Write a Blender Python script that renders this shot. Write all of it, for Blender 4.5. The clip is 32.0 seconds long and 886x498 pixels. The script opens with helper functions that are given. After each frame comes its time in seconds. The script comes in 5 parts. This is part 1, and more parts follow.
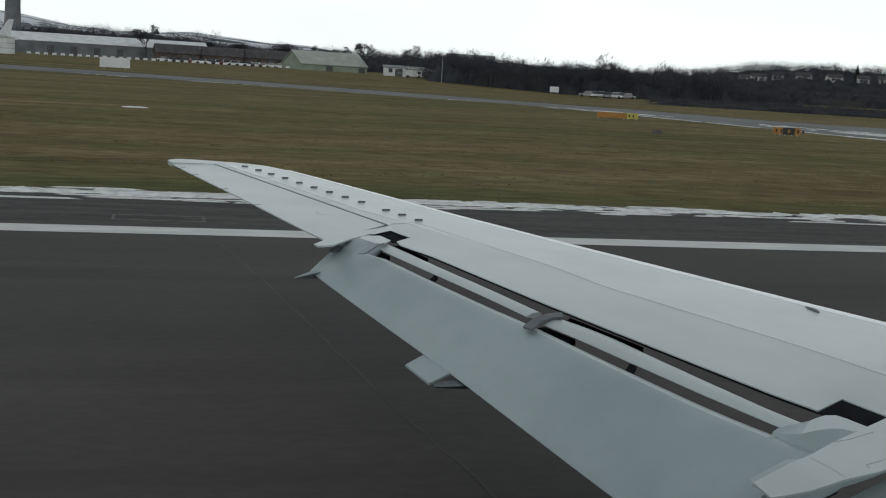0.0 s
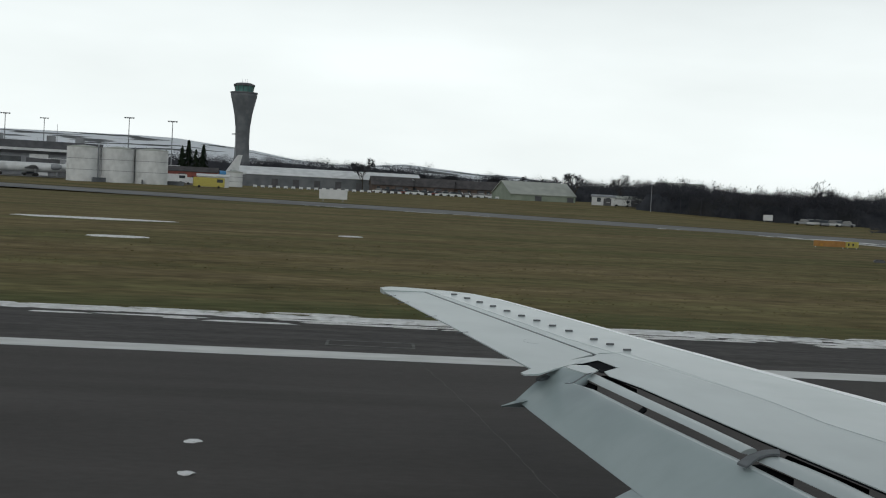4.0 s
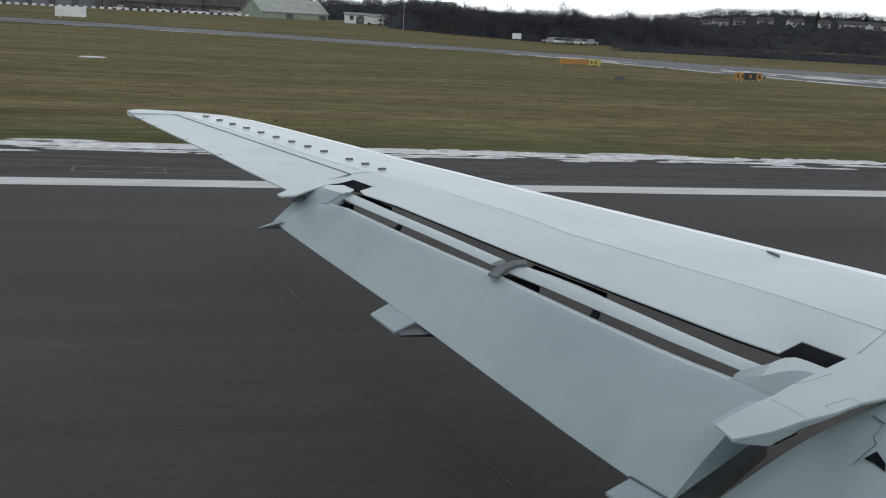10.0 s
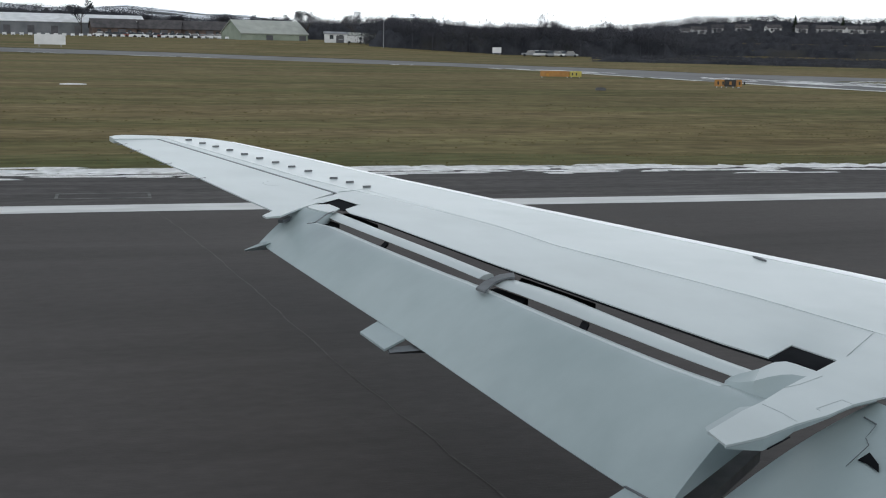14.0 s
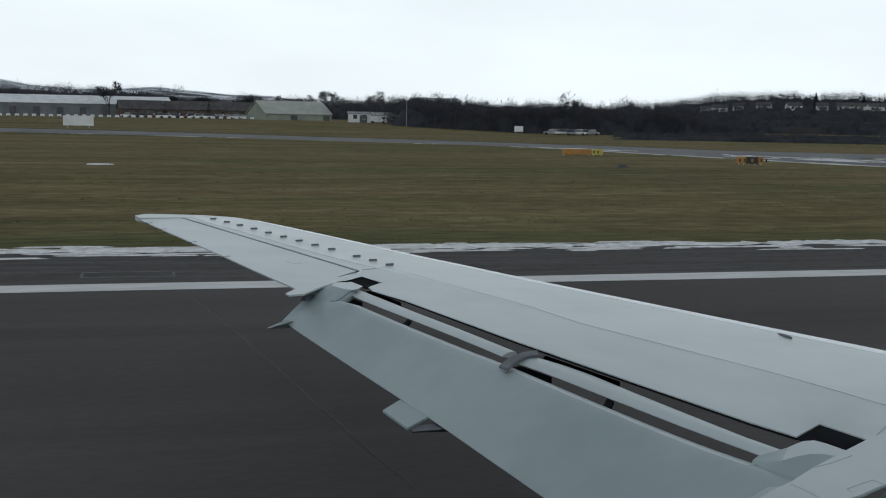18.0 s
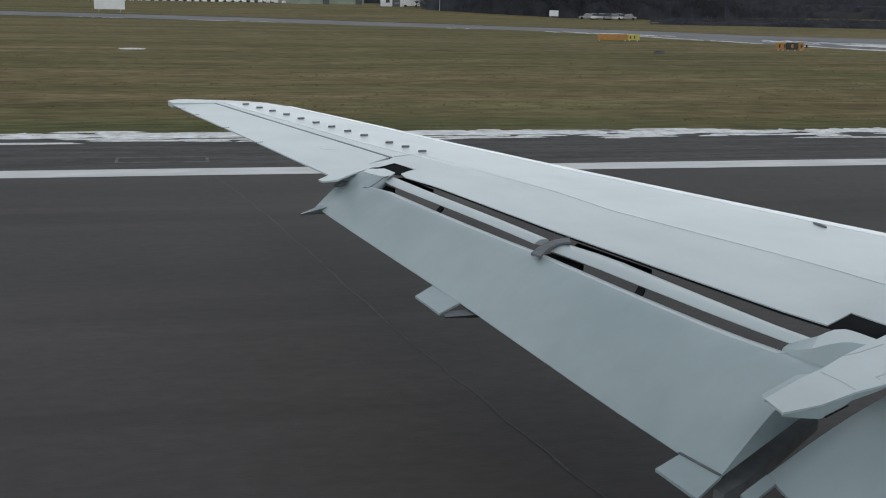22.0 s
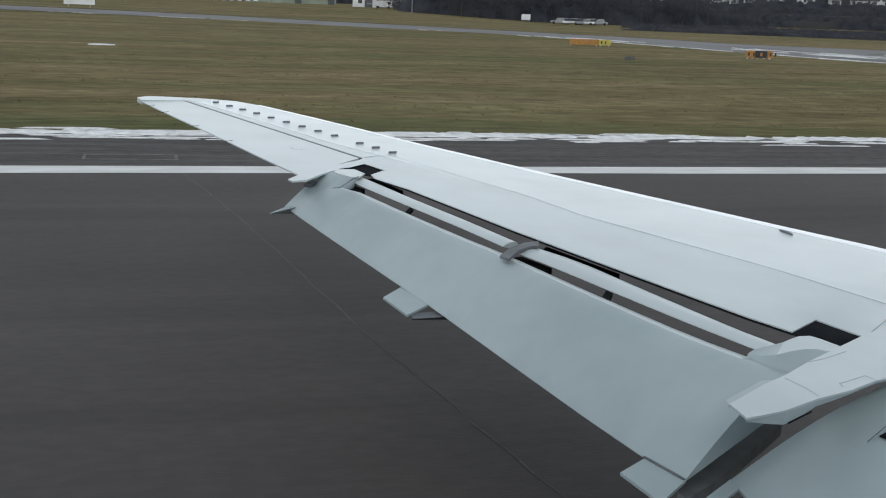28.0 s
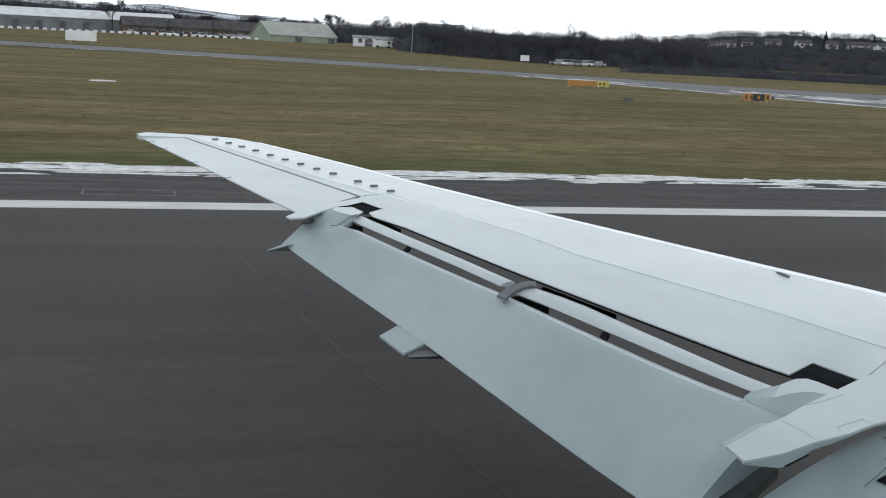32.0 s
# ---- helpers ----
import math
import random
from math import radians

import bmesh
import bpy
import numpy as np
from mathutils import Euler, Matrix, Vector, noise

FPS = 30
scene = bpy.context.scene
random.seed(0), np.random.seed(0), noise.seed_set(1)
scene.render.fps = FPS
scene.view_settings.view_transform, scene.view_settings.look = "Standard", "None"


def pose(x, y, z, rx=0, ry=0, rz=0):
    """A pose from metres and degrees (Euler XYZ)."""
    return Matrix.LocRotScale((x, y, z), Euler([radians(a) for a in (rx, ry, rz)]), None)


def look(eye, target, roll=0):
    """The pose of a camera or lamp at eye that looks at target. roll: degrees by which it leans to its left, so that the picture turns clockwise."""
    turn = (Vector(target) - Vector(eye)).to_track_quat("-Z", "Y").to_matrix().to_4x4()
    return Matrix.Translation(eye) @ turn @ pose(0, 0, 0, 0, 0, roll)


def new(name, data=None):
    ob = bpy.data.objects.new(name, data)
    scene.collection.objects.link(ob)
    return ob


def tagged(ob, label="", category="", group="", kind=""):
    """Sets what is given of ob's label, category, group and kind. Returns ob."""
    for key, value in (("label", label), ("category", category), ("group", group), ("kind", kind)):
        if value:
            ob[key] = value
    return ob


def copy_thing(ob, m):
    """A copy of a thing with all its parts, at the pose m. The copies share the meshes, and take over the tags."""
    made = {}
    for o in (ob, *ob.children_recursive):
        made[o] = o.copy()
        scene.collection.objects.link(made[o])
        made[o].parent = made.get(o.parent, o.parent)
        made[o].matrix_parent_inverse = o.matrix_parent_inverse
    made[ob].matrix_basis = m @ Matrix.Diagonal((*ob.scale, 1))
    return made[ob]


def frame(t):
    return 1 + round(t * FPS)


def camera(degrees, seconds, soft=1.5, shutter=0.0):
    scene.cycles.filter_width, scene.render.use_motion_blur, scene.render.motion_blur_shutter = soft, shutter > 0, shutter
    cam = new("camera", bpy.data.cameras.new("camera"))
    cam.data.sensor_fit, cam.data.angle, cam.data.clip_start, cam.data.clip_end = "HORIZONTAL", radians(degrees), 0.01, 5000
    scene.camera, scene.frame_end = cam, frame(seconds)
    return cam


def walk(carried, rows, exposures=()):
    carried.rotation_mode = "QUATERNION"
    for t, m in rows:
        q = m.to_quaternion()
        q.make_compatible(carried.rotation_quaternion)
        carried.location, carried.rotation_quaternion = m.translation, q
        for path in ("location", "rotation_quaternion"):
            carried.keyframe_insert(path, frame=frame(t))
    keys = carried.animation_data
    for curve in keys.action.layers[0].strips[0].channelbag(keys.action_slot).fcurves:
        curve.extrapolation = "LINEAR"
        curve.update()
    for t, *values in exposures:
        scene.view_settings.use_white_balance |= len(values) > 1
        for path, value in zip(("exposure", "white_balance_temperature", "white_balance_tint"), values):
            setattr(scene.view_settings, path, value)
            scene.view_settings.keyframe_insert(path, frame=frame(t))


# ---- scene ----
cam = camera(41.66, 32.0, soft=1.1)
EYE = (0.0, 0.0, 3.0)
# seconds, then the turn of the hand-held camera at the cabin window (degrees)
PATH = [
    (0, 81.57, -3.32, -12.96), (0.5, 81.80, -3.51, -11.54), (1, 82.87, -3.32, -10.86), (1.5, 83.67, -2.69, -11.61), (2, 81.72, -3.21, -12.32),
    (2.5, 83.86, -3.01, -10.50), (3, 86.03, -1.50, -4.54), (3.5, 87.38, -2.72, -2.62), (5.5, 84.31, -3.73, -3.60), (6, 82.45, -2.82, -3.74),
    (6.5, 83.13, -2.51, -4.51), (7, 82.32, -2.35, -5.10), (7.5, 82.75, -1.90, -7.20), (8, 82.30, -3.64, -8.04), (8.5, 82.17, -3.02, -9.23),
    (9, 81.24, -3.10, -10.86), (9.5, 82.67, -2.16, -12.48), (10, 79.14, -2.97, -14.81), (10.5, 76.69, -3.86, -15.41), (11, 79.84, -2.74, -15.47),
    (11.5, 83.21, -0.87, -14.01), (12, 80.99, -0.79, -13.90), (12.5, 80.09, -1.38, -14.19), (13, 78.88, -1.00, -15.06), (13.5, 79.80, -1.20, -15.90),
    (15.5, 80.14, -1.49, -14.60), (16, 80.76, -1.51, -14.12), (16.5, 81.19, -2.28, -13.84), (17, 82.46, -1.82, -13.20), (17.5, 83.20, -1.67, -13.81),
    (18, 83.74, -0.94, -14.69), (18.5, 82.39, -1.97, -14.70), (19, 82.04, -2.62, -14.25), (19.5, 81.77, -2.47, -14.40), (20, 81.91, -2.32, -14.39),
    (20.5, 81.96, -2.80, -14.10), (21, 81.70, -2.15, -13.94), (21.5, 80.65, -1.06, -13.43), (22, 78.15, -1.00, -13.06), (22.5, 76.13, -1.22, -12.92),
    (23, 74.54, -1.30, -15.20), (23.5, 77.77, -2.30, -15.51), (24, 79.96, -2.49, -16.05), (24.5, 79.51, -2.27, -16.35), (26.5, 80.91, -1.47, -14.96),
    (27, 79.92, -1.97, -14.61), (27.5, 78.39, -2.08, -14.35), (28, 78.28, -2.12, -14.39), (28.5, 79.18, -1.86, -14.90), (29, 79.41, -2.20, -14.87),
    (29.5, 79.85, -2.24, -14.72), (30, 80.18, -2.13, -14.37), (30.5, 80.21, -2.36, -14.23), (31, 80.43, -2.78, -14.00), (31.5, 80.42, -2.82, -14.36),
    (32, 80.19, -2.72, -14.41),
]
EXPOSURES = [
    (0, -1.19, 6420, 4), (1, -1.21, 6420, 4), (2, -1.29, 6420, 4), (3, -1.30, 6420, 4), (6, -1.11, 6420, 4), (7, -0.96, 6500, 10),
    (8, -0.86, 6500, 10), (9, -0.79, 6450, 9), (10, -0.72, 6230, 7.5), (11, -0.44, 6230, 7.5), (12, -0.79, 6230, 7.5), (13, -0.59, 6230, 7.5),
    (16, -0.69, 6230, 7.5), (17, -0.92, 6230, 7.5), (18, -1.30, 6080, 5), (19, -1.24, 6080, 5), (20, -1.34, 6080, 5), (21, -1.24, 6080, 5),
    (22, -0.72, 6230, 7.5), (23, -0.02, 6230, 7.5), (24, -0.04, 6230, 7.5), (27, -0.72, 6230, 7.5), (28, -0.46, 6230, 7.5), (29, -0.44, 6230, 7.5),
    (30, -0.47, 6230, 7.5), (31, -0.44, 6230, 7.5), (32, -0.44, 6230, 7.5),
]
walk(cam, [(t, pose(*EYE, rx, ry, rz)) for t, rx, ry, rz in PATH], EXPOSURES)

# ---- world and sun: bright overcast ----
world = bpy.data.worlds.new("overcast_sky")
scene.world = world
world.use_nodes = True
wn, wl = world.node_tree.nodes, world.node_tree.links
wn.clear()
w_out = wn.new("ShaderNodeOutputWorld")
w_bg = wn.new("ShaderNodeBackground")
w_sky = wn.new("ShaderNodeTexSky")
w_sky.sky_type = "NISHITA"
w_sky.sun_disc = False
SUN_ELEV, SUN_ROT = radians(34), radians(200)
w_sky.sun_elevation, w_sky.sun_rotation = SUN_ELEV, SUN_ROT
w_sky.air_density, w_sky.dust_density = 1.0, 3.0
w_bg.inputs["Strength"].default_value = 0.1
w_mix = wn.new("ShaderNodeMixRGB")
w_mix.inputs["Fac"].default_value = 0.9
w_co = wn.new("ShaderNodeTexCoord")
w_map = wn.new("ShaderNodeMapping")
w_map.inputs["Scale"].default_value = (1.5, 1.5, 6.0)
w_noise = wn.new("ShaderNodeTexNoise")
w_noise.inputs["Scale"].default_value = 2.2
w_noise.inputs["Detail"].default_value = 5.0
w_cloud = wn.new("ShaderNodeMapRange")
w_cloud.inputs["From Min"].default_value, w_cloud.inputs["From Max"].default_value = 0.3, 0.7
w_cloud.inputs["To Min"].default_value, w_cloud.inputs["To Max"].default_value = 0.94, 1.06
# overcast that is bright towards the horizon and heavier overhead
w_sep = wn.new("ShaderNodeSeparateXYZ")
w_ramp = wn.new("ShaderNodeValToRGB")
w_ramp.color_ramp.elements[0].position = 0.12
w_ramp.color_ramp.elements[0].color = (25.0, 25.5, 25.9, 1)
w_ramp.color_ramp.elements[1].position = 0.85
w_ramp.color_ramp.elements[1].color = (6.6, 7.1, 7.7, 1)
w_mid = w_ramp.color_ramp.elements.new(0.36)
w_mid.color = (8.4, 8.8, 9.3, 1)
w_mul = wn.new("ShaderNodeMixRGB")
w_mul.blend_type = "MULTIPLY"
w_mul.inputs["Fac"].default_value = 1.0
wl.new(w_co.outputs["Generated"], w_map.inputs["Vector"])
wl.new(w_map.outputs["Vector"], w_noise.inputs["Vector"])
wl.new(w_noise.outputs["Fac"], w_cloud.inputs["Value"])
wl.new(w_co.outputs["Generated"], w_sep.inputs["Vector"])
wl.new(w_sep.outputs["Z"], w_ramp.inputs["Fac"])
wl.new(w_ramp.outputs["Color"], w_mul.inputs["Color1"])
wl.new(w_cloud.outputs["Result"], w_mul.inputs["Color2"])
wl.new(w_sky.outputs["Color"], w_mix.inputs["Color1"])
wl.new(w_mul.outputs["Color"], w_mix.inputs["Color2"])
wl.new(w_mix.outputs["Color"], w_bg.inputs["Color"])
wl.new(w_bg.outputs["Background"], w_out.inputs["Surface"])

sun_data = bpy.data.lights.new("sun", "SUN")
sun_data.energy, sun_data.angle, sun_data.color = 1.0, radians(30), (1.0, 0.97, 0.93)
sun = new("sun", sun_data)
sun.matrix_world = look((0, 0, 60), (0 - math.sin(SUN_ROT) * 60, 0 - math.cos(SUN_ROT) * 60, 60 - 60 * math.tan(SUN_ELEV)))


# ---- materials ----
def mat(name, a, b, scale=4.0, rough=0.7, metal=0.0, bump=0.0, bump_scale=40.0, stretch=(1, 1, 1), spread=(0.35, 0.65), detail=6.0, third=None, third_scale=0.6, third_at=(0.55, 0.7), vary=0.0, spec=0.5, grain=()):
    """A two-scale procedural surface: colours a to b by noise, a third colour in larger patches, fine relief."""
    m = bpy.data.materials.new(name)
    m.use_nodes = True
    n, l = m.node_tree.nodes, m.node_tree.links
    bs = n["Principled BSDF"]
    bs.inputs["Roughness"].default_value = rough
    bs.inputs["Metallic"].default_value = metal
    bs.inputs["Specular IOR Level"].default_value = spec
    co = n.new("ShaderNodeTexCoord")
    mp = n.new("ShaderNodeMapping")
    mp.inputs["Scale"].default_value = stretch
    l.new(co.outputs["Object"], mp.inputs["Vector"])
    ns = n.new("ShaderNodeTexNoise")
    ns.inputs["Scale"].default_value = scale
    ns.inputs["Detail"].default_value = detail
    l.new(mp.outputs["Vector"], ns.inputs["Vector"])
    rp = n.new("ShaderNodeValToRGB")
    rp.color_ramp.elements[0].position, rp.color_ramp.elements[1].position = spread
    rp.color_ramp.elements[0].color, rp.color_ramp.elements[1].color = (*a, 1), (*b, 1)
    l.new(ns.outputs["Fac"], rp.inputs["Fac"])
    last = rp.outputs["Color"]
    if third:
        n3 = n.new("ShaderNodeTexNoise")
        n3.inputs["Scale"].default_value = third_scale
        n3.inputs["Detail"].default_value = 4.0
        l.new(mp.outputs["Vector"], n3.inputs["Vector"])
        r3 = n.new("ShaderNodeValToRGB")
        r3.color_ramp.elements[0].position, r3.color_ramp.elements[1].position = third_at
        l.new(n3.outputs["Fac"], r3.inputs["Fac"])
        mx = n.new("ShaderNodeMixRGB")
        l.new(r3.outputs["Color"], mx.inputs["Fac"])
        l.new(last, mx.inputs["Color1"])
        mx.inputs["Color2"].default_value = (*third, 1)
        last = mx.outputs["Color"]
    for size, amount, pull in grain:
        gm = n.new("ShaderNodeMapping")
        gm.inputs["Scale"].default_value = pull
        l.new(co.outputs["Object"], gm.inputs["Vector"])
        gn = n.new("ShaderNodeTexNoise")
        gn.inputs["Scale"].default_value = size
        gn.inputs["Detail"].default_value = 3.0
        l.new(gm.outputs["Vector"], gn.inputs["Vector"])
        gr = n.new("ShaderNodeMapRange")
        gr.inputs["From Min"].default_value, gr.inputs["From Max"].default_value = 0.3, 0.7
        gr.inputs["To Min"].default_value, gr.inputs["To Max"].default_value = 1 - amount, 1 + amount
        l.new(gn.outputs["Fac"], gr.inputs["Value"])
        gh = n.new("ShaderNodeHueSaturation")
        l.new(gr.outputs["Result"], gh.inputs["Value"])
        l.new(last, gh.inputs["Color"])
        last = gh.outputs["Color"]
    if vary:
        oi = n.new("ShaderNodeObjectInfo")
        hv = n.new("ShaderNodeHueSaturation")
        mr = n.new("ShaderNodeMapRange")
        mr.inputs["To Min"].default_value, mr.inputs["To Max"].default_value = 1 - vary, 1 + vary
        l.new(oi.outputs["Random"], mr.inputs["Value"])
        l.new(mr.outputs["Result"], hv.inputs["Value"])
        l.new(last, hv.inputs["Color"])
        last = hv.outputs["Color"]
    l.new(last, bs.inputs["Base Color"])
    if bump:
        nb = n.new("ShaderNodeTexNoise")
        nb.inputs["Scale"].default_value = bump_scale
        nb.inputs["Detail"].default_value = 4.0
        l.new(mp.outputs["Vector"], nb.inputs["Vector"])
        bp = n.new("ShaderNodeBump")
        bp.inputs["Strength"].default_value = bump
        bp.inputs["Distance"].default_value = 0.02
        l.new(nb.outputs["Fac"], bp.inputs["Height"])
        l.new(bp.outputs["Normal"], bs.inputs["Normal"])
    return m


M_WING = mat("wing_paint", (0.505, 0.562, 0.567), (0.57, 0.628, 0.633), 1.3, 0.30, 0.0, 0.015, 6.0, third=(0.465, 0.516, 0.522), third_scale=0.7, grain=((4.0, 0.035, (1.0, 0.4, 1.0)),))
M_FRONT = mat("lighter_front_skin", (0.58, 0.635, 0.64), (0.645, 0.70, 0.705), 1.1, 0.27, 0.0, 0.012, 5.0, third=(0.55, 0.605, 0.61), third_scale=0.8)
# darker copy of the wing paint: the flaps' tilt shade in the colour
M_FLAP = mat("flap_shade_paint", (0.335, 0.403, 0.413), (0.39, 0.458, 0.468), 1.6, 0.34, 0.0, 0.02, 6.0, third=(0.32, 0.375, 0.395), third_scale=0.9, grain=((9.0, 0.025, (0.5, 1.0, 1.0)),))
# lighter than the flap: the nose's highlight put into the colour
M_NOSE = mat("highlight_paint", (0.52, 0.578, 0.585), (0.58, 0.638, 0.645), 1.6, 0.32, 0.0, 0.02, 6.0)
M_METAL = mat("bare_metal", (0.36, 0.37, 0.38), (0.48, 0.49, 0.50), 5.0, 0.35, 0.7)
# near-black: the shade of notches, gaps and slots put into the colour
M_COVE = mat("cove_shade_black", (0.010, 0.011, 0.013), (0.019, 0.020, 0.023), 5.0, 0.9, spec=0.02)
M_SEAL = mat("grey_seal", (0.09, 0.10, 0.11), (0.15, 0.16, 0.17), 8.0, 0.6)
M_FIN = mat("fin_grey", (0.15, 0.16, 0.17), (0.22, 0.23, 0.24), 8.0, 0.6)
M_SEAM = mat("panel_seam", (0.48, 0.525, 0.535), (0.55, 0.595, 0.605), 8.0, 0.6)
M_EDGE = mat("polished_leading_edge", (0.74, 0.76, 0.78), (0.84, 0.86, 0.88), 2.0, 0.28, 0.85, third=(0.66, 0.68, 0.70), third_scale=1.4)
M_SKIN = mat("fuselage_paint", (0.55, 0.58, 0.62), (0.62, 0.65, 0.68), 1.3, 0.35)
M_GRASS = mat("winter_grass", (0.142, 0.113, 0.053), (0.212, 0.168, 0.090), 0.4, 0.95, 0.0, 0.5, 7.0, (0.16, 1.0, 1.0), (0.3, 0.7), 10.0, third=(0.112, 0.108, 0.047), third_scale=0.11, third_at=(0.42, 0.66), spec=0.03, grain=((2.2, 0.30, (0.45, 0.8, 1.0)), (1.0, 0.16, (0.045, 0.22, 1.0)), (1.0, 0.24, (0.2, 0.55, 1.0))))
M_BANK_SHADE = mat("bank_shade_grass", (0.055, 0.050, 0.026), (0.105, 0.092, 0.048), 0.9, 0.95, 0.0, 0.5, 5.0, (0.25, 1.0, 1.0), third=(0.07, 0.072, 0.035), third_scale=0.3, spec=0.03, grain=((2.0, 0.3, (0.4, 1.0, 1.0)),))
M_VERGE = mat("damp_verge_grass", (0.115, 0.103, 0.046), (0.185, 0.158, 0.080), 0.5, 0.95, 0.0, 0.5, 7.0, (0.16, 1.0, 1.0), (0.3, 0.7), 10.0, third=(0.098, 0.104, 0.045), third_scale=0.16, third_at=(0.38, 0.6), spec=0.03, grain=((2.2, 0.32, (0.35, 1.0, 1.0)),))
M_TUFT = mat("dry_grass_blades", (0.115, 0.098, 0.046), (0.18, 0.148, 0.078), 1.3, 0.9, 0.0, 0.0, 1.0, (0.3, 1.0, 1.0), (0.3, 0.7), spec=0.03)
M_ASPHALT = mat("runway_asphalt", (0.0745, 0.0676, 0.0652), (0.1005, 0.0915, 0.0882), 1.0, 0.8, 0.0, 0.2, 60.0, (0.09, 1.0, 1.0), (0.25, 0.75), 4.0, third=(0.060, 0.0545, 0.0528), third_scale=0.5, third_at=(0.45, 0.7), spec=0.12, grain=((9.0, 0.08, (0.5, 1.0, 1.0)), (0.5, 0.16, (0.04, 1.0, 1.0)), (0.16, 0.16, (0.5, 1.0, 1.0))))
M_JOINT = mat("sealed_joint", (0.10, 0.094, 0.088), (0.15, 0.142, 0.135), 6.0, 0.85, spec=0.1)
M_SHOULDER = mat("shoulder_asphalt", (0.064, 0.0595, 0.0585), (0.100, 0.0935, 0.0915), 2.0, 0.9, 0.0, 0.5, 40.0, (0.15, 1.0, 1.0), spec=0.12, grain=((6.0, 0.22, (0.5, 1.0, 1.0)),))
M_TAXI = mat("taxiway_asphalt", (0.085, 0.084, 0.085), (0.135, 0.133, 0.134), 0.5, 0.6, 0.0, 0.3, 30.0, (0.35, 0.25, 1.0), (0.3, 0.7), 8.0, third=(0.07, 0.068, 0.068), third_scale=0.25, third_at=(0.5, 0.6), spec=0.3)
M_PAINT = mat("worn_white_paint", (0.60, 0.60, 0.59), (0.74, 0.74, 0.73), 3.0, 0.7, 0.0, 0.3, 50.0, (0.3, 1, 1), third=(0.40, 0.40, 0.39), third_scale=1.4, third_at=(0.62, 0.8), spec=0.25)
M_FADED = mat("faded_paint", (0.11, 0.11, 0.108), (0.19, 0.19, 0.185), 4.0, 0.85, 0.0, 0.3, 40.0, spec=0.1)
M_SNOW = mat("old_snow", (0.62, 0.62, 0.62), (0.86, 0.86, 0.87), 3.5, 0.8, 0.0, 0.6, 9.0, third=(0.34, 0.32, 0.30), third_scale=2.2, third_at=(0.62, 0.76), spec=0.2)
M_YELLOW = mat("yellow_sign_paint", (0.29, 0.135, 0.03), (0.36, 0.18, 0.045), 3.0, 0.55, third=(0.42, 0.20, 0.02), third_scale=2.0)
M_LIME = mat("pale_yellow_sign_paint", (0.40, 0.34, 0.07), (0.50, 0.43, 0.10), 3.0, 0.55)
M_BLACK = mat("black_panel", (0.014, 0.014, 0.015), (0.03, 0.03, 0.03), 4.0, 0.6)
M_TWIG = mat("bare_twigs", (0.058, 0.059, 0.070), (0.098, 0.099, 0.115), 0.4, 0.95, spec=0.05)
M_BARK = mat("bark", (0.04, 0.034, 0.03), (0.075, 0.065, 0.055), 1.5, 0.95, spec=0.1)
M_SCRUB = mat("dark_scrub", (0.042, 0.046, 0.056), (0.080, 0.083, 0.096), 0.25, 0.95, third=(0.085, 0.084, 0.080), third_scale=0.05, spec=0.05)
M_CONIFER = mat("conifer_needles", (0.010, 0.016, 0.010), (0.024, 0.034, 0.020), 0.8, 0.95, spec=0.1)
M_WHITE = mat("white_cladding", (0.58, 0.59, 0.60), (0.70, 0.71, 0.72), 0.5, 0.6, third=(0.48, 0.49, 0.50), third_scale=0.2)
M_GREY = mat("grey_cladding", (0.22, 0.23, 0.25), (0.31, 0.32, 0.34), 0.4, 0.65, third=(0.18, 0.18, 0.19), third_scale=0.2)
M_DARKGREY = mat("dark_grey_cladding", (0.06, 0.062, 0.068), (0.10, 0.10, 0.11), 0.4, 0.7)
M_CONC = mat("tower_concrete", (0.13, 0.14, 0.155), (0.19, 0.20, 0.215), 0.25, 0.8, third=(0.11, 0.12, 0.13), third_scale=0.1, spec=0.2)
M_GREEN = mat("pale_green_cladding", (0.20, 0.24, 0.19), (0.28, 0.32, 0.26), 0.3, 0.7)
M_ROOF = mat("pale_sheet_roof", (0.33, 0.345, 0.315), (0.42, 0.435, 0.395), 0.3, 0.6, third=(0.28, 0.29, 0.265), third_scale=0.12)
M_PALE = mat("pale_snow_dusted_sheet", (0.66, 0.67, 0.68), (0.80, 0.81, 0.82), 0.3, 0.6, third=(0.56, 0.57, 0.57), third_scale=0.12)
M_BRICK = mat("brown_brick", (0.075, 0.056, 0.05), (0.125, 0.095, 0.082), 0.6, 0.9, spec=0.2)
M_SLATE = mat("slate_roof", (0.055, 0.052, 0.055), (0.095, 0.088, 0.09), 0.6, 0.8, spec=0.3)
M_BLUE = mat("blue_paint", (0.05, 0.20, 0.42), (0.08, 0.27, 0.52), 0.5, 0.4)
M_RED = mat("red_paint", (0.20, 0.05, 0.04), (0.27, 0.075, 0.055), 0.8, 0.6)
M_TYRE = mat("rubber", (0.012, 0.012, 0.012), (0.025, 0.025, 0.025), 6.0, 0.85)
M_GLASS = mat("dark_window_glass", (0.02, 0.025, 0.03), (0.05, 0.06, 0.07), 0.5, 0.12)
M_GREENGLASS = mat("tinted_cab_glass", (0.09, 0.20, 0.19), (0.14, 0.28, 0.26), 0.5, 0.15)
M_HILL = mat("moorland", (0.075, 0.080, 0.085), (0.16, 0.165, 0.17), 0.012, 0.95, 0.0, 0.0, 1.0, (1.0, 1.0, 9.0), third=(0.78, 0.80, 0.84), third_scale=0.0075, third_at=(0.43, 0.47), spec=0.05)


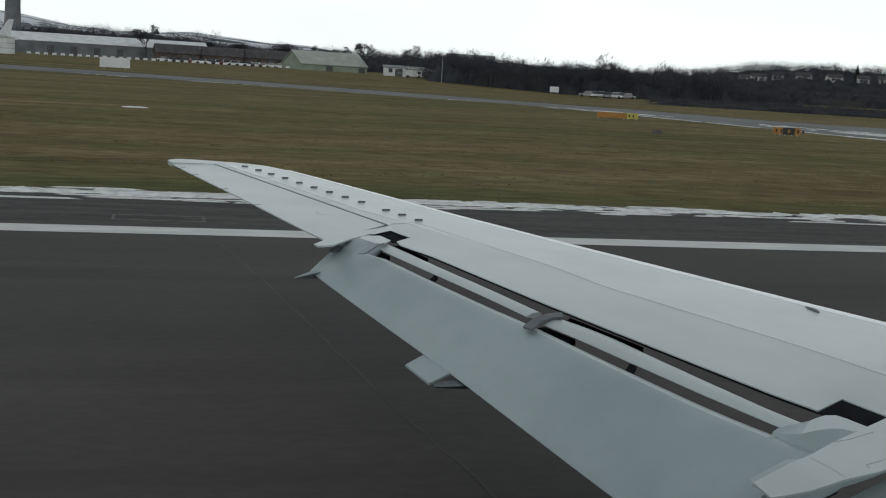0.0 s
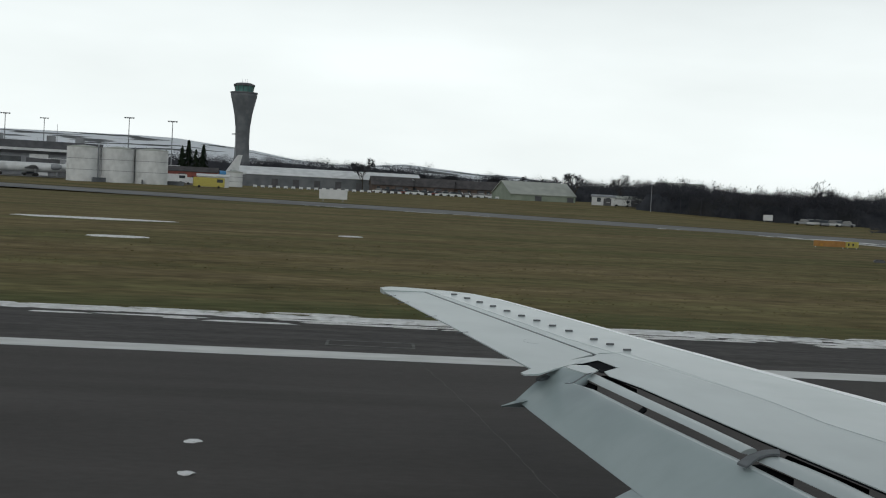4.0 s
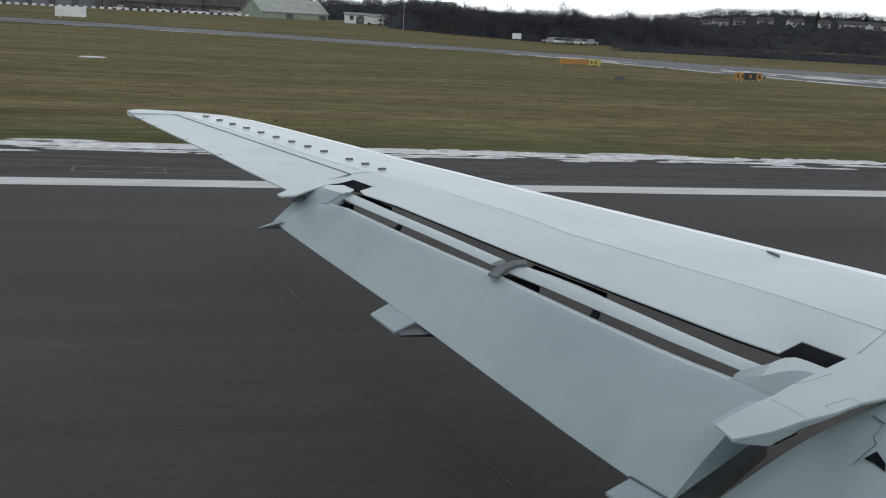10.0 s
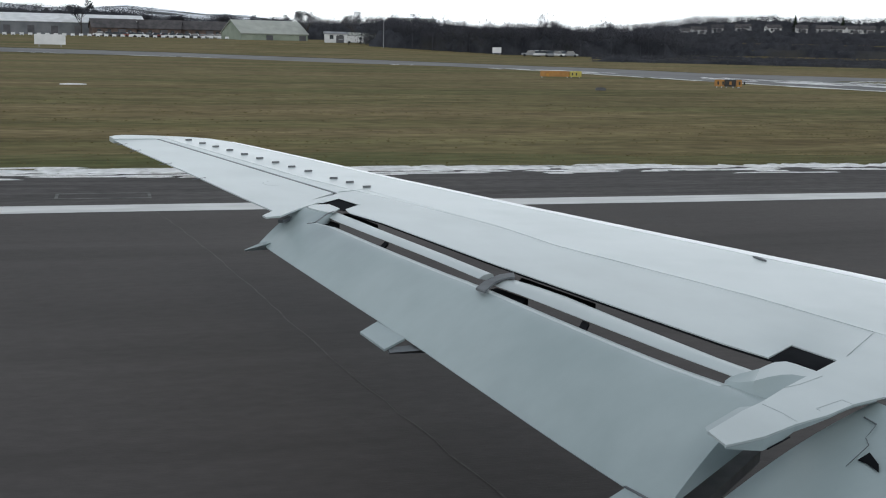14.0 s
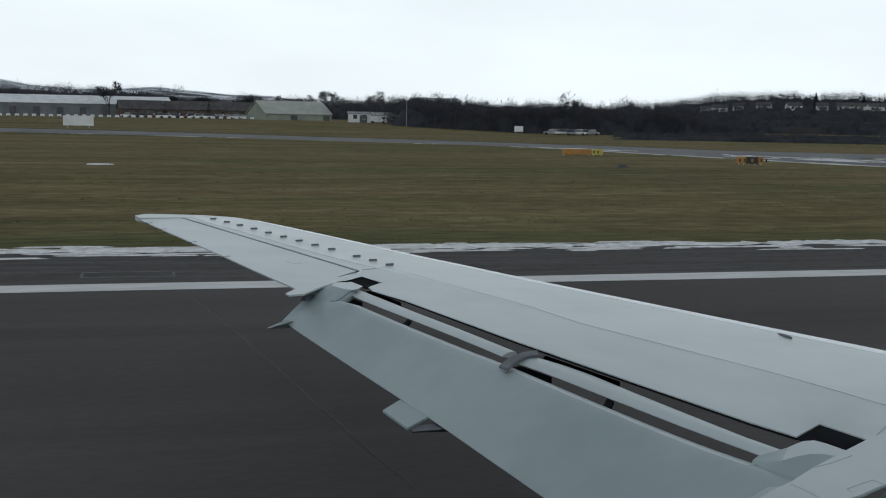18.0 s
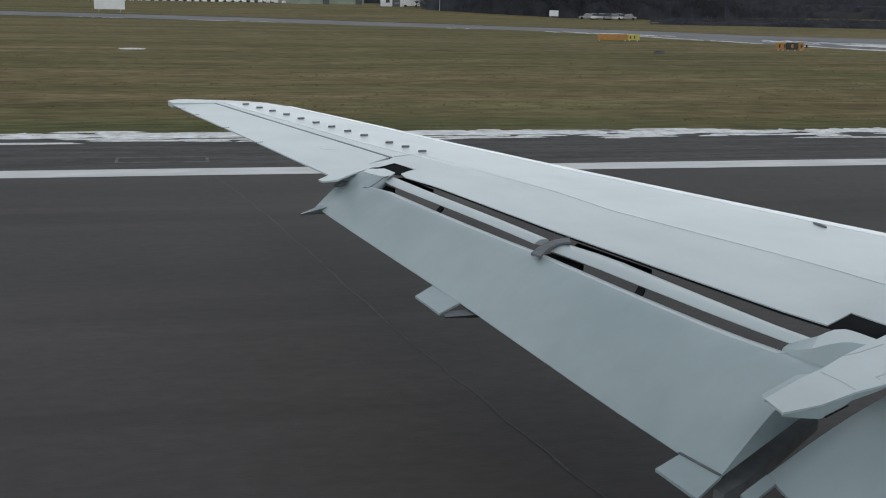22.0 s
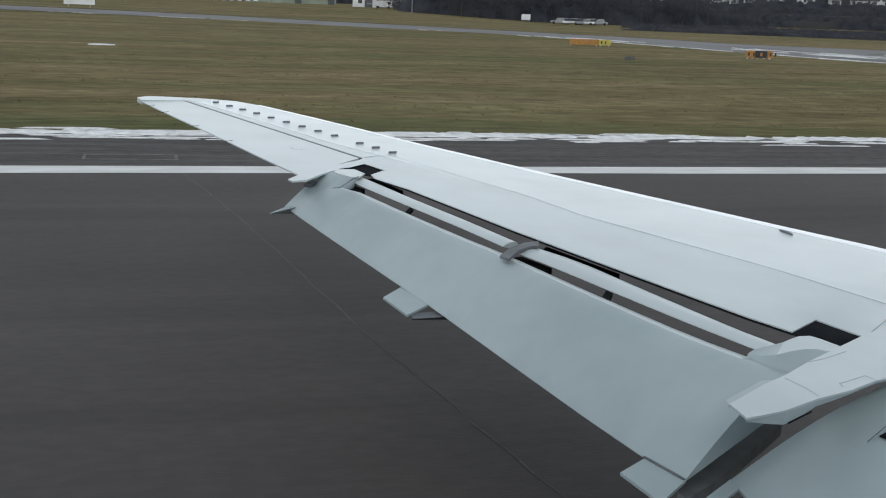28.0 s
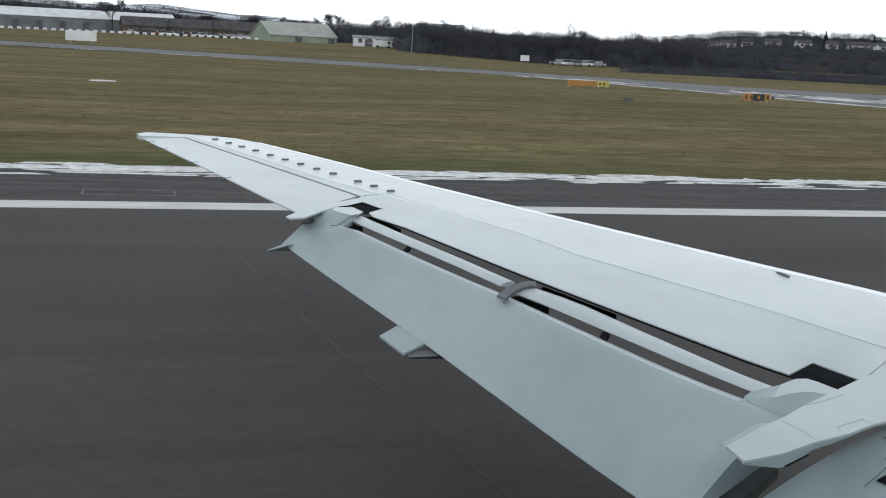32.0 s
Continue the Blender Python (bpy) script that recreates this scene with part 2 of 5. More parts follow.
def let_light_through(m, share):
    """Fine twigs and needles: part of the light that falls on them comes out on the far side."""
    n, l = m.node_tree.nodes, m.node_tree.links
    bs, out = n["Principled BSDF"], n["Material Output"]
    tr = n.new("ShaderNodeBsdfTranslucent")
    mx = n.new("ShaderNodeMixShader")
    mx.inputs["Fac"].default_value = share
    l.new(bs.inputs["Base Color"].links[0].from_socket, tr.inputs["Color"])
    l.new(bs.outputs["BSDF"], mx.inputs[1])
    l.new(tr.outputs["BSDF"], mx.inputs[2])
    l.new(mx.outputs["Shader"], out.inputs["Surface"])


for m in (M_TWIG, M_SCRUB):
    let_light_through(m, 0.35)


# ---- builders ----
def link_mesh(name, bm, material, smooth=False):
    me = bpy.data.meshes.new(name)
    bm.normal_update()
    bm.to_mesh(me)
    bm.free()
    if smooth:
        for p in me.polygons:
            p.use_smooth = True
    me.materials.append(material)
    return new(name, me)


def part(name, bm, material, parent, label="", smooth=False):
    ob = link_mesh(name, bm, material, smooth)
    ob.parent = parent
    if label:
        tagged(ob, label)
    return ob


def empty(name, label, category, m=None, group="", kind=""):
    ob = new(name)
    ob.empty_display_size = 0.2
    if m is not None:
        ob.matrix_basis = m
    return tagged(ob, label, category, group, kind)


def structure(name, bm, material, label="", smooth=False):
    return tagged(link_mesh(name, bm, material, smooth), label, "", "", "structure")


def box(bm, x0, x1, y0, y1, z0, z1):
    v = [bm.verts.new(p) for p in ((x0, y0, z0), (x1, y0, z0), (x1, y1, z0), (x0, y1, z0), (x0, y0, z1), (x1, y0, z1), (x1, y1, z1), (x0, y1, z1))]
    for q in ((3, 2, 1, 0), (4, 5, 6, 7), (0, 1, 5, 4), (1, 2, 6, 5), (2, 3, 7, 6), (3, 0, 4, 7)):
        bm.faces.new([v[i] for i in q])
    return bm


def boxm(x0, x1, y0, y1, z0, z1, bevel=0.0):
    bm = box(bmesh.new(), x0, x1, y0, y1, z0, z1)
    if bevel:
        bmesh.ops.bevel(bm, geom=bm.edges[:], offset=bevel, segments=2, affect="EDGES")
    return bm


def loft(bm, rings, closed=True, caps=True):
    """Join rings of points, ring by ring."""
    vs = [[bm.verts.new(p) for p in r] for r in rings]
    k = len(vs[0])
    for a, b in zip(vs, vs[1:]):
        for i in range(k if closed else k - 1):
            j = (i + 1) % k
            bm.faces.new((a[i], a[j], b[j], b[i]))
    if caps and closed:
        bm.faces.new(vs[0][::-1])
        bm.faces.new(vs[-1])
    return bm


def lathe(bm, profile, n=16, x=0.0, y=0.0):
    return loft(bm, [[(x + r * math.cos(2 * math.pi * i / n), y + r * math.sin(2 * math.pi * i / n), z) for i in range(n)] for r, z in profile])


def tube(bm, a, b, r0, r1=None, n=8):
    a, b = Vector(a), Vector(b)
    d = (b - a).normalized()
    s = d.cross(Vector((0, 0, 1)) if abs(d.z) < 0.95 else Vector((1, 0, 0))).normalized()
    t = d.cross(s)
    r1 = r0 if r1 is None else r1
    return loft(bm, [[c + r * (math.cos(q) * s + math.sin(q) * t) for q in (2 * math.pi * i / n for i in range(n))] for c, r in ((a, r0), (b, r1))])


def slab(bm, top, depth):
    """A plate: the outline's points, and the same lowered by depth."""
    up = [Vector(p) for p in top]
    n = (up[1] - up[0]).cross(up[2] - up[0])
    if n.z < 0:
        up.reverse()
    a = [bm.verts.new(p) for p in up]
    b = [bm.verts.new(p - Vector((0, 0, depth))) for p in up]
    k = len(a)
    bm.faces.new(a)
    bm.faces.new(b[::-1])
    for i in range(k):
        j = (i + 1) % k
        bm.faces.new((a[j], a[i], b[i], b[j]))
    return bm


def smooth01(a, b, v):
    u = min(1.0, max(0.0, (v - a) / (b - a)))
    return u * u * (3 - 2 * u)


def lie(x, y):
    """Height of the land: level airfield that rises a little far out."""
    r = math.hypot(x, y)
    az = math.degrees(math.atan2(x, y)) if r > 1 else 0.0
    z = 2.7 * smooth01(190, 430, r) * (1 - smooth01(11, 19, az)) if y > 0 else 0.0
    if y > 0:
        z += 9.0 * smooth01(380, 560, r) * smooth01(22, 30, az)
    return z + 14.0 * smooth01(430, 1200, r)


def polar(az, r, z=None):
    """A place at an azimuth (degrees ahead of abeam) and a distance from the cabin window."""
    x, y = r * math.sin(radians(az)), r * math.cos(radians(az))
    return x, y, lie(x, y) if z is None else z

# ---- ground, runway, taxiway ----
bm = bmesh.new()
ring_r = [0, 30, 60, 90, 120, 160, 200, 240, 280, 320, 360, 400, 440, 500, 600, 800, 1100, 1500, 2200, 3200, 4600]
grid = []
for r in ring_r:
    grid.append([bm.verts.new((r * math.sin(q), r * math.cos(q), lie(r * math.sin(q), r * math.cos(q)) - 0.06)) for q in (2 * math.pi * i / 96 for i in range(96))] if r else [bm.verts.new((0, 0, -0.06))] * 96)
for a, b in zip(grid, grid[1:]):
    for i in range(96):
        j = (i + 1) % 96
        q = [a[i], b[i], b[j], a[j]] if a[i] is not a[j] else [a[i], b[i], b[j]]
        bm.faces.new(q[::-1])
bmesh.ops.recalc_face_normals(bm, faces=bm.faces)
ground = structure("ground", bm, M_GRASS, "flat airfield of short brown winter grass")

runway = structure("runway", boxm(-420, 700, -22.0, 21.85, -0.3, 0.0), M_ASPHALT, "dark grooved asphalt runway")
structure("pavement_shoulder", boxm(-420, 700, 21.85, 26.9, -0.3, -0.004), M_SHOULDER, "worn asphalt runway shoulder")

bm = bmesh.new()
rng = random.Random(4)
xs = [-420 + 2.0 * i for i in range(561)]
near = [bm.verts.new((x, 20.63 + rng.uniform(-0.02, 0.02), 0.006)) for x in xs]
far = [bm.verts.new((x, 21.53 + rng.uniform(-0.02, 0.02), 0.006)) for x in xs]
for i in range(len(xs) - 1):
    bm.faces.new((near[i], near[i + 1], far[i + 1], far[i]))
structure("runway_edge_line", bm, M_PAINT, "broad worn white runway edge line")

# crooked sealed joint across the runway
bm = bmesh.new()
rng = random.Random(9)
pts = []
for i in range(60):
    u = i / 59
    pts.append((0.72 + 2.72 * u - 0.1 * u * u + 0.05 * math.sin(9 * u) + rng.uniform(-0.02, 0.02), 20.6 - 20.3 * u))
for (xa, ya), (xb, yb) in zip(pts, pts[1:]):
    w = rng.uniform(0.004, 0.011)
    bm.faces.new([bm.verts.new(v) for v in ((xa - w, ya, 0.004), (xb - w, yb, 0.004), (xb + w, yb, 0.004), (xa + w, ya, 0.004))])
bmesh.ops.recalc_face_normals(bm, faces=bm.faces)
structure("pavement_joint", bm, M_JOINT, "crooked pale sealed joint across the asphalt")

# damp greener grass next to the shoulder, with a ragged far edge
bm = bmesh.new()
vx = [-90 + 1.2 * i for i in range(220)]
va = [bm.verts.new((x, 26.8, -0.05)) for x in vx]
vb = [bm.verts.new((x, 30.8 + 1.8 * noise.noise(Vector((x * 0.07, 1.3, 0))) + 0.9 * noise.noise(Vector((x * 0.31, 4.1, 0))) + 0.5 * noise.noise(Vector((x * 1.1, 2.1, 0))), -0.052)) for x in vx]
for i in range(len(vx) - 1):
    bm.faces.new((va[i], va[i + 1], vb[i + 1], vb[i]))
structure("verge_grass", bm, M_VERGE, "damp greener grass beside the runway shoulder")

# snow bank along the grass verge, ragged on both sides
bm = bmesh.new()
rng = random.Random(7)
prof = []
x = -120.0
while x < 220:
    n1 = noise.noise(Vector((x * 0.11, 3.1, 0)))
    w = 0.40 + 0.34 * n1 + 0.38 * noise.noise(Vector((x * 0.9, 1.1, 0))) + 0.34 * noise.noise(Vector((x * 2.6, 7.1, 0)))
    gone = w < 0.045
    w = max(0.04, w)
    y0 = 26.78 - 0.55 * w + 0.16 * noise.noise(Vector((x * 0.3, 8.2, 0)))
    y1 = 26.95 + 0.6 * w + 0.3 * noise.noise(Vector((x * 0.6, 9.2, 1))) + 0.34 * noise.noise(Vector((x * 3.3, 2.2, 1))) + rng.uniform(-0.09, 0.09)
    h = max(0.015, 0.025 + 0.075 * w * (0.6 + 0.6 * noise.noise(Vector((x * 1.7, 0.2, 4)))))
    if gone:
        prof.append([(x, y0, -0.1), (x, y0 + 0.05, -0.1), (x, y0 * 0.6 + y1 * 0.4, -0.1), (x, y0 * 0.25 + y1 * 0.75, -0.1), (x, y1, -0.11)])
        x += rng.uniform(0.10, 0.24)
        continue
    prof.append([(x, y0, -0.03), (x, y0 + 0.08, h * 0.5), (x, y0 * 0.6 + y1 * 0.4, h * rng.uniform(0.7, 1.2)), (x, y0 * 0.25 + y1 * 0.75, h * rng.uniform(0.6, 1.3)), (x, y1, -0.06)])
    x += rng.uniform(0.10, 0.24)
loft(bm, prof, closed=False)
tagged(link_mesh("snow_bank", bm, M_SNOW, True), "low bank of melting white snow along the runway verge", "snow", "", "stuff")

# thin smears of slush on the shoulder
bm = bmesh.new()
rng = random.Random(17)
for _ in range(170):
    x, y = rng.uniform(-60, 120), 26.6 - abs(rng.gauss(0, 0.75))
    if y < 24.5 or noise.noise(Vector((x * 0.12, 0.3, 2.0))) < -0.05:
        continue
    lx, ly = rng.uniform(0.12, 0.9), rng.uniform(0.03, 0.12)
    n = 9
    out = [(x + lx * rng.uniform(0.6, 1.2) * math.cos(2 * math.pi * i / n), y + ly * rng.uniform(0.5, 1.3) * math.sin(2 * math.pi * i / n)) for i in range(n)]
    loft(bm, [[(px, py, 0.001) for px, py in out], [(x + (px - x) * 0.8, y + (py - y) * 0.8, 0.02) for px, py in out]])
tagged(link_mesh("slush", bm, M_SNOW), "thin smears of slush on the asphalt shoulder", "snow", "", "stuff")

# short flattened grass lying in streaks on the verge
bm = bmesh.new()
rng = random.Random(23)
for _ in range(12000):
    y = 27.3 + 40 * rng.random() ** 1.7
    x = rng.uniform(-0.45, 0.85) * (y + 6)
    if noise.noise(Vector((x * 0.05, y * 0.35, 4.0))) < rng.uniform(-0.25, 0.35):
        continue
    k = 1 + (y - 27) * 0.03
    dx, dy, h = rng.uniform(-0.16, 0.16) * k, rng.uniform(-0.03, 0.09), rng.uniform(0.01, 0.035)
    bm.faces.new([bm.verts.new(v) for v in ((x - 0.05 * k, y, -0.062), (x + 0.05 * k, y - 0.012, -0.062), (x + dx, y + dy, -0.06 + h))])
for f in bm.faces:
    f.normal_update()
    if f.normal.z < 0:
        f.normal_flip()
tagged(link_mesh("grass_tufts", bm, M_TUFT), "flattened tufts of dry winter grass on the verge", "grass", "", "stuff")


def snow_patch(x, y, lx, ly, seed):
    rng = random.Random(seed)
    n = 34
    bm = bmesh.new()
    z = lie(x, y) - 0.06
    out = []
    for i in range(n):
        q = 2 * math.pi * i / n
        k = 1 + 0.3 * noise.noise(Vector((math.cos(q) * 2.1, math.sin(q) * 2.1, seed))) + rng.uniform(-0.1, 0.1)
        out.append((k * math.cos(q), k * math.sin(q)))
    rings = [[(x + lx * s * a, y + ly * s * b, z + h) for a, b in out] for s, h in ((1, 0.0), (0.93, 0.05), (0.6, 0.07), (0.15, 0.08))]
    loft(bm, rings)
    return tagged(link_mesh("snow_patch", bm, M_SNOW, True), "thin patch of melting snow lying on brown grass", "snow patch", "snow patches on the grass")


for i, (x, y, lx, ly) in enumerate(((-2.2, 76.4, 0.75, 0.5), (-14, 62, 1.6, 0.8), (-22, 88, 5.5, 1.6))):
    snow_patch(x, y, lx, ly, i)

# ---- the airliner's port wing, seen from the cabin window behind it ----
def wing_z(y):
    return 1.63 + 0.022 * y


def on_wing(x, y, off=0.0):
    return (x, y, wing_z(y) + off)


def rise(u, rounded):
    """How the upper surface climbs from back to front; rounded: it levels out before the nose."""
    if not rounded:
        return u
    d = max(0.0, u - 0.76)
    return (min(u, 0.76) + d - d * d / 0.48) / 0.88


def foil(stations, k=7, nose_n=6, rounded=False):
    """A lifting surface lofted along the span. Station: front xy, back xy, height of front and back over the wing's datum, nose length, thickness at the front, at the back, crown."""
    rings = []
    for (fx, fy), (bx, by), of, ob, nose, th, tb, crown in stations:
        f, b = Vector((fx, fy, wing_z(fy) + of)), Vector((bx, by, wing_z(by) + ob))
        d = Vector((fx - bx, fy - by, 0))
        d.normalize()
        ring = []
        for i in range(k):
            u = i / k
            p = b.lerp(f, u)
            p.z = b.z + (f.z - b.z) * rise(u, rounded) + crown * math.sin(math.pi * u)
            ring.append(p)
        for i in range(nose_n + 1):
            q = math.pi * i / nose_n
            ring.append(f + d * nose * math.sin(q) - Vector((0, 0, th / 2 * (1 - math.cos(q)))))
        ring += [(f - Vector((0, 0, th))).lerp(b - Vector((0, 0, tb)), i / 3) for i in range(1, 4)]
        rings.append(ring)
    bm = bmesh.new()
    loft(bm, rings)
    bmesh.ops.recalc_face_normals(bm, faces=bm.faces)
    return bm


def smooth_part(name, bm, material, parent, label="", angle=35):
    ob = part(name, bm, material, parent, label, True)
    me = ob.data
    me.set_sharp_from_angle(angle=radians(angle))
    return ob


wing = empty("airliner", "white and pale grey airliner wing with its flaps lowered", "airliner")


def span(line, s):
    """A point on a spanwise line, s from 0 outboard to 1 inboard, by length."""
    pts = [Vector(p) for p in line]
    total = [0.0]
    for p, q in zip(pts, pts[1:]):
        total.append(total[-1] + (q - p).length)
    d = s * total[-1]
    for i in range(len(pts) - 1):
        if d <= total[i + 1] + 1e-9:
            return tuple(pts[i].lerp(pts[i + 1], (d - total[i]) / (total[i + 1] - total[i])))
    return tuple(pts[-1])


def crest(y):
    """The crest of the leading edge by span."""
    pts = ((13.1, 0.82), (12.819, 1.063), (12.651, 1.169), (12.285, 1.318), (11.738, 1.538), (10.718, 1.928), (9.768, 2.265), (9.042, 2.567), (8.372, 2.828), (7.301, 3.291), (5.871, 3.909), (5.651, 4.014), (0.3, 6.06))
    for (ya, xa), (yb, xb) in zip(pts, pts[1:]):
        if y >= yb:
            return xa + (xb - xa) * (ya - y) / (ya - yb)
    return pts[-1][1]


HINGE = ((0.489, 12.902), (1.684, 8.922))
BACK = ((9.48, 1.66, 8.62), (9.32, 1.741, 8.295), (9.31, 1.60, 8.135), (9.1, 1.60, 7.98), (8.5, 1.742, 7.569), (7.15, 2.085, 6.153), (6.25, 2.349, 5.175), (5.56, 2.558, 4.424), (5.345, 2.640, 4.193), (5.335, 2.848, 4.349), (5.0, 2.916, 4.08), (4.99, 2.745, 3.967), (4.2, 2.80, 3.55), (3.2, 3.10, 2.6), (1.8, 3.5, 1.4), (0.28, 3.9, 0.28))
st = []
for i in range(8):
    x, y = span(HINGE, i / 7)
    fy = y + 0.6 * i / 7
    st.append(((crest(fy), fy), (x, y), 0.0, 0.0, 0.06 + 0.004 * i, 0.08 + 0.01 * i, 0.03, 0.003))
for y, bx, by in BACK:
    st.append(((crest(y), y), (bx, by), 0.0, 0.0, 0.09, 0.15 + 0.012 * (9.5 - y), 0.006, 0.003))
smooth_part("wing_panel", foil(st), M_WING, wing, "smooth white painted upper wing skin", 30)
# lighter front skin, forward of the long panel seam
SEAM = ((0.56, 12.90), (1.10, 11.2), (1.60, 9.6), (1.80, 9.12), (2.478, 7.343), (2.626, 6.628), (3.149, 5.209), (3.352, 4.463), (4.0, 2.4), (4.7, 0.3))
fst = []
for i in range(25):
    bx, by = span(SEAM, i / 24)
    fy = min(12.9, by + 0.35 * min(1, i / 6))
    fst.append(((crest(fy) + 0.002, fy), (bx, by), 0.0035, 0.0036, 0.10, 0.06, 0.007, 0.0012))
smooth_part("front_skin", foil(fst, 6, 6), M_FRONT, wing, "lighter front skin of the wing", 30)
est = []
for i in range(26):
    y = 12.55 - 12.2 * i / 25
    wide = 0.015 + 0.05 * smooth01(2, 18, i)
    est.append(((crest(y) + 0.004, y), (crest(y) - wide, y - 0.4 * wide), 0.0042, 0.0049, 0.10, 0.06, 0.006, 0.0005))
smooth_part("leading_edge", foil(est, 4, 6), M_EDGE, wing, "polished bare metal leading edge", 30)
# rounded wing tip
tip_pts = ((-0.021, 13.123), (0.04, 13.23), (0.11, 13.285), (0.26, 13.27), (0.476, 13.20), (0.68, 13.13), (0.83, 13.045), (0.96, 12.95), (1.05, 12.87), (0.492, 12.89), (0.02, 12.90))
part("wing_tip", slab(bmesh.new(), [on_wing(x, y, 0.003) for x, y in tip_pts], 0.05), M_WING, wing)
AIL = ((0.022, 12.885), (0.202, 12.068), (0.63, 10.25), (0.947, 8.80), (1.097, 8.156))
ail = []
for i in range(9):
    fx, fy = span(HINGE, i / 8)
    ail.append(((fx - 0.03, fy), span(AIL, i / 8), -0.003, -0.012, 0.004, 0.09, 0.01, 0.0))
smooth_part("aileron", foil(ail, 4, 3), M_WING, wing, "", 30)
(hx0, hy0), (hx1, hy1) = HINGE
part("hinge_gap", slab(bmesh.new(), [on_wing(hx0 - 0.028, hy0, -0.004), on_wing(hx0 + 0.004, hy0, -0.004), on_wing(hx1 + 0.004, hy1, -0.004), on_wing(hx1 - 0.028, hy1, -0.004)], 0.02), M_SEAL, wing, "dark grey hinge line")
for s in (0.08, 0.2, 0.42, 0.63):
    x, y = span(AIL, s)
    part("static_wick", tube(bmesh.new(), on_wing(x + 0.05, y, -0.012), on_wing(x - 0.06, y - 0.02, -0.02), 0.006, 0.003, 5), M_SEAL, wing)
# slim fairing between aileron and flap
strip_pts = ((0.979, 7.912), (1.094, 8.133), (1.37, 8.482), (1.614, 8.758), (1.439, 8.398), (1.255, 8.142), (1.098, 7.878), (0.997, 7.843))
part("fairing_strip", slab(bmesh.new(), [on_wing(x, y, 0.006) for x, y in strip_pts], 0.012), M_WING, wing, "long pale fairing between aileron and flap")

# vortex generators: a row of small dark fins
VG = ((0.791, 12.683), (0.912, 12.362), (1.021, 12.053), (1.132, 11.734), (1.239, 11.385), (1.346, 11.055), (1.453, 10.742), (1.555, 10.425), (1.657, 10.124), (1.795, 9.658), (1.885, 9.409), (1.97, 9.141))
for x, y in VG:
    vg = part("vortex_generator", boxm(-0.032, 0.032, -0.013, 0.013, 0.0, 0.003), M_FIN, wing)
    vg.matrix_basis = Matrix.Translation(on_wing(x, y, 0.0055)) @ pose(0, 0, 0, 0, 0, 12)
    part("fin", boxm(-0.034, 0.034, -0.004, 0.004, 0.0, 0.015), M_FIN, vg)

# flap vane in two spans, and the main flaps
VT1, VB1 = ((1.533, 8.117), (1.572, 7.964), (1.704, 7.345), (1.88, 6.605), (2.006, 6.011)), ((1.445, 8.011), (1.503, 7.721), (1.652, 7.119), (1.825, 6.407), (1.919, 5.963))
VT2, VB2 = ((2.074, 5.874), (2.196, 5.55), (2.292, 5.041), (2.379, 4.61), (2.459, 4.241), (2.515, 4.061)), ((1.952, 5.794), (2.032, 5.525), (2.149, 5.046), (2.3, 4.448), (2.408, 4.074))
FLE_OUT = ((1.336, 8.259), (1.411, 8.12), (1.473, 8.007))
FLE = ((1.328, 7.897), (1.409, 7.772), (1.604, 6.909), (1.774, 6.223), (1.874, 5.88), (2.038, 5.132), (2.142, 4.691), (2.236, 4.313), (2.342, 4.02))
FLE_END = ((2.362, 3.965, -0.05), (2.382, 3.91, -0.05), (2.40, 3.86, -0.05), (2.418, 3.81, -0.05))
TE = ((0.981, 8.102), (1.401, 6.191), (1.473, 5.85), (1.755, 4.345), (1.855, 3.872), (1.916, 3.652))


def te_drop(s):
    """The flap hangs lower towards its broad inboard end."""
    return -0.22 - 0.165 * s ** 0.85


for top, low in ((VT1, VB1), (VT2, VB2)):
    smooth_part("flap_vane", foil([(span(top, i / 8), span(low, i / 8), -0.018, -0.03, 0.02, 0.04, 0.004, 0.008) for i in range(9)], 5, 5), M_WING, wing, "narrow bright flap vane", 50)
flap_st = [(p, span(TE, 0.012 * i), 0.0, -0.22, 0.012, 0.05, 0.003, 0.02) for i, p in enumerate(FLE_OUT)]
flap_st += [(span(FLE, i / 18), span(TE, 0.03 + 0.925 * i / 18), -0.05, te_drop(0.03 + 0.925 * i / 18), 0.05, 0.12, 0.003, 0.02 + 0.01 * i / 18) for i in range(19)]
flap_st += [((x, y), span(TE, 0.965 + 0.0115 * i), z, te_drop(0.965 + 0.0115 * i), 0.05, 0.12, 0.003, 0.03) for i, (x, y, z) in enumerate(FLE_END)]
# strip of lighter paint that stands in for the highlight on the nose
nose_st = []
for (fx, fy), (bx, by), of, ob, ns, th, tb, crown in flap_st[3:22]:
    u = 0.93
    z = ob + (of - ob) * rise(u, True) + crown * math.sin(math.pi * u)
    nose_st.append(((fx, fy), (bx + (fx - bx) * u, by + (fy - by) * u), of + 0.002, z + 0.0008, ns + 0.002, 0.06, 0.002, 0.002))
smooth_part("nose_highlight", foil(nose_st, 6, 7), M_NOSE, wing, "painted highlight on the rounded nose of the flap", 50)
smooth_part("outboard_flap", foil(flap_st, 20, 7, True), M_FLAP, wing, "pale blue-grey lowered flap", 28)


def flap_plate(name, pts, depth=0.012, material=M_FLAP, label=""):
    return part(name, slab(bmesh.new(), [on_wing(x, y, z) for x, y, z in pts], depth), material, wing, label)


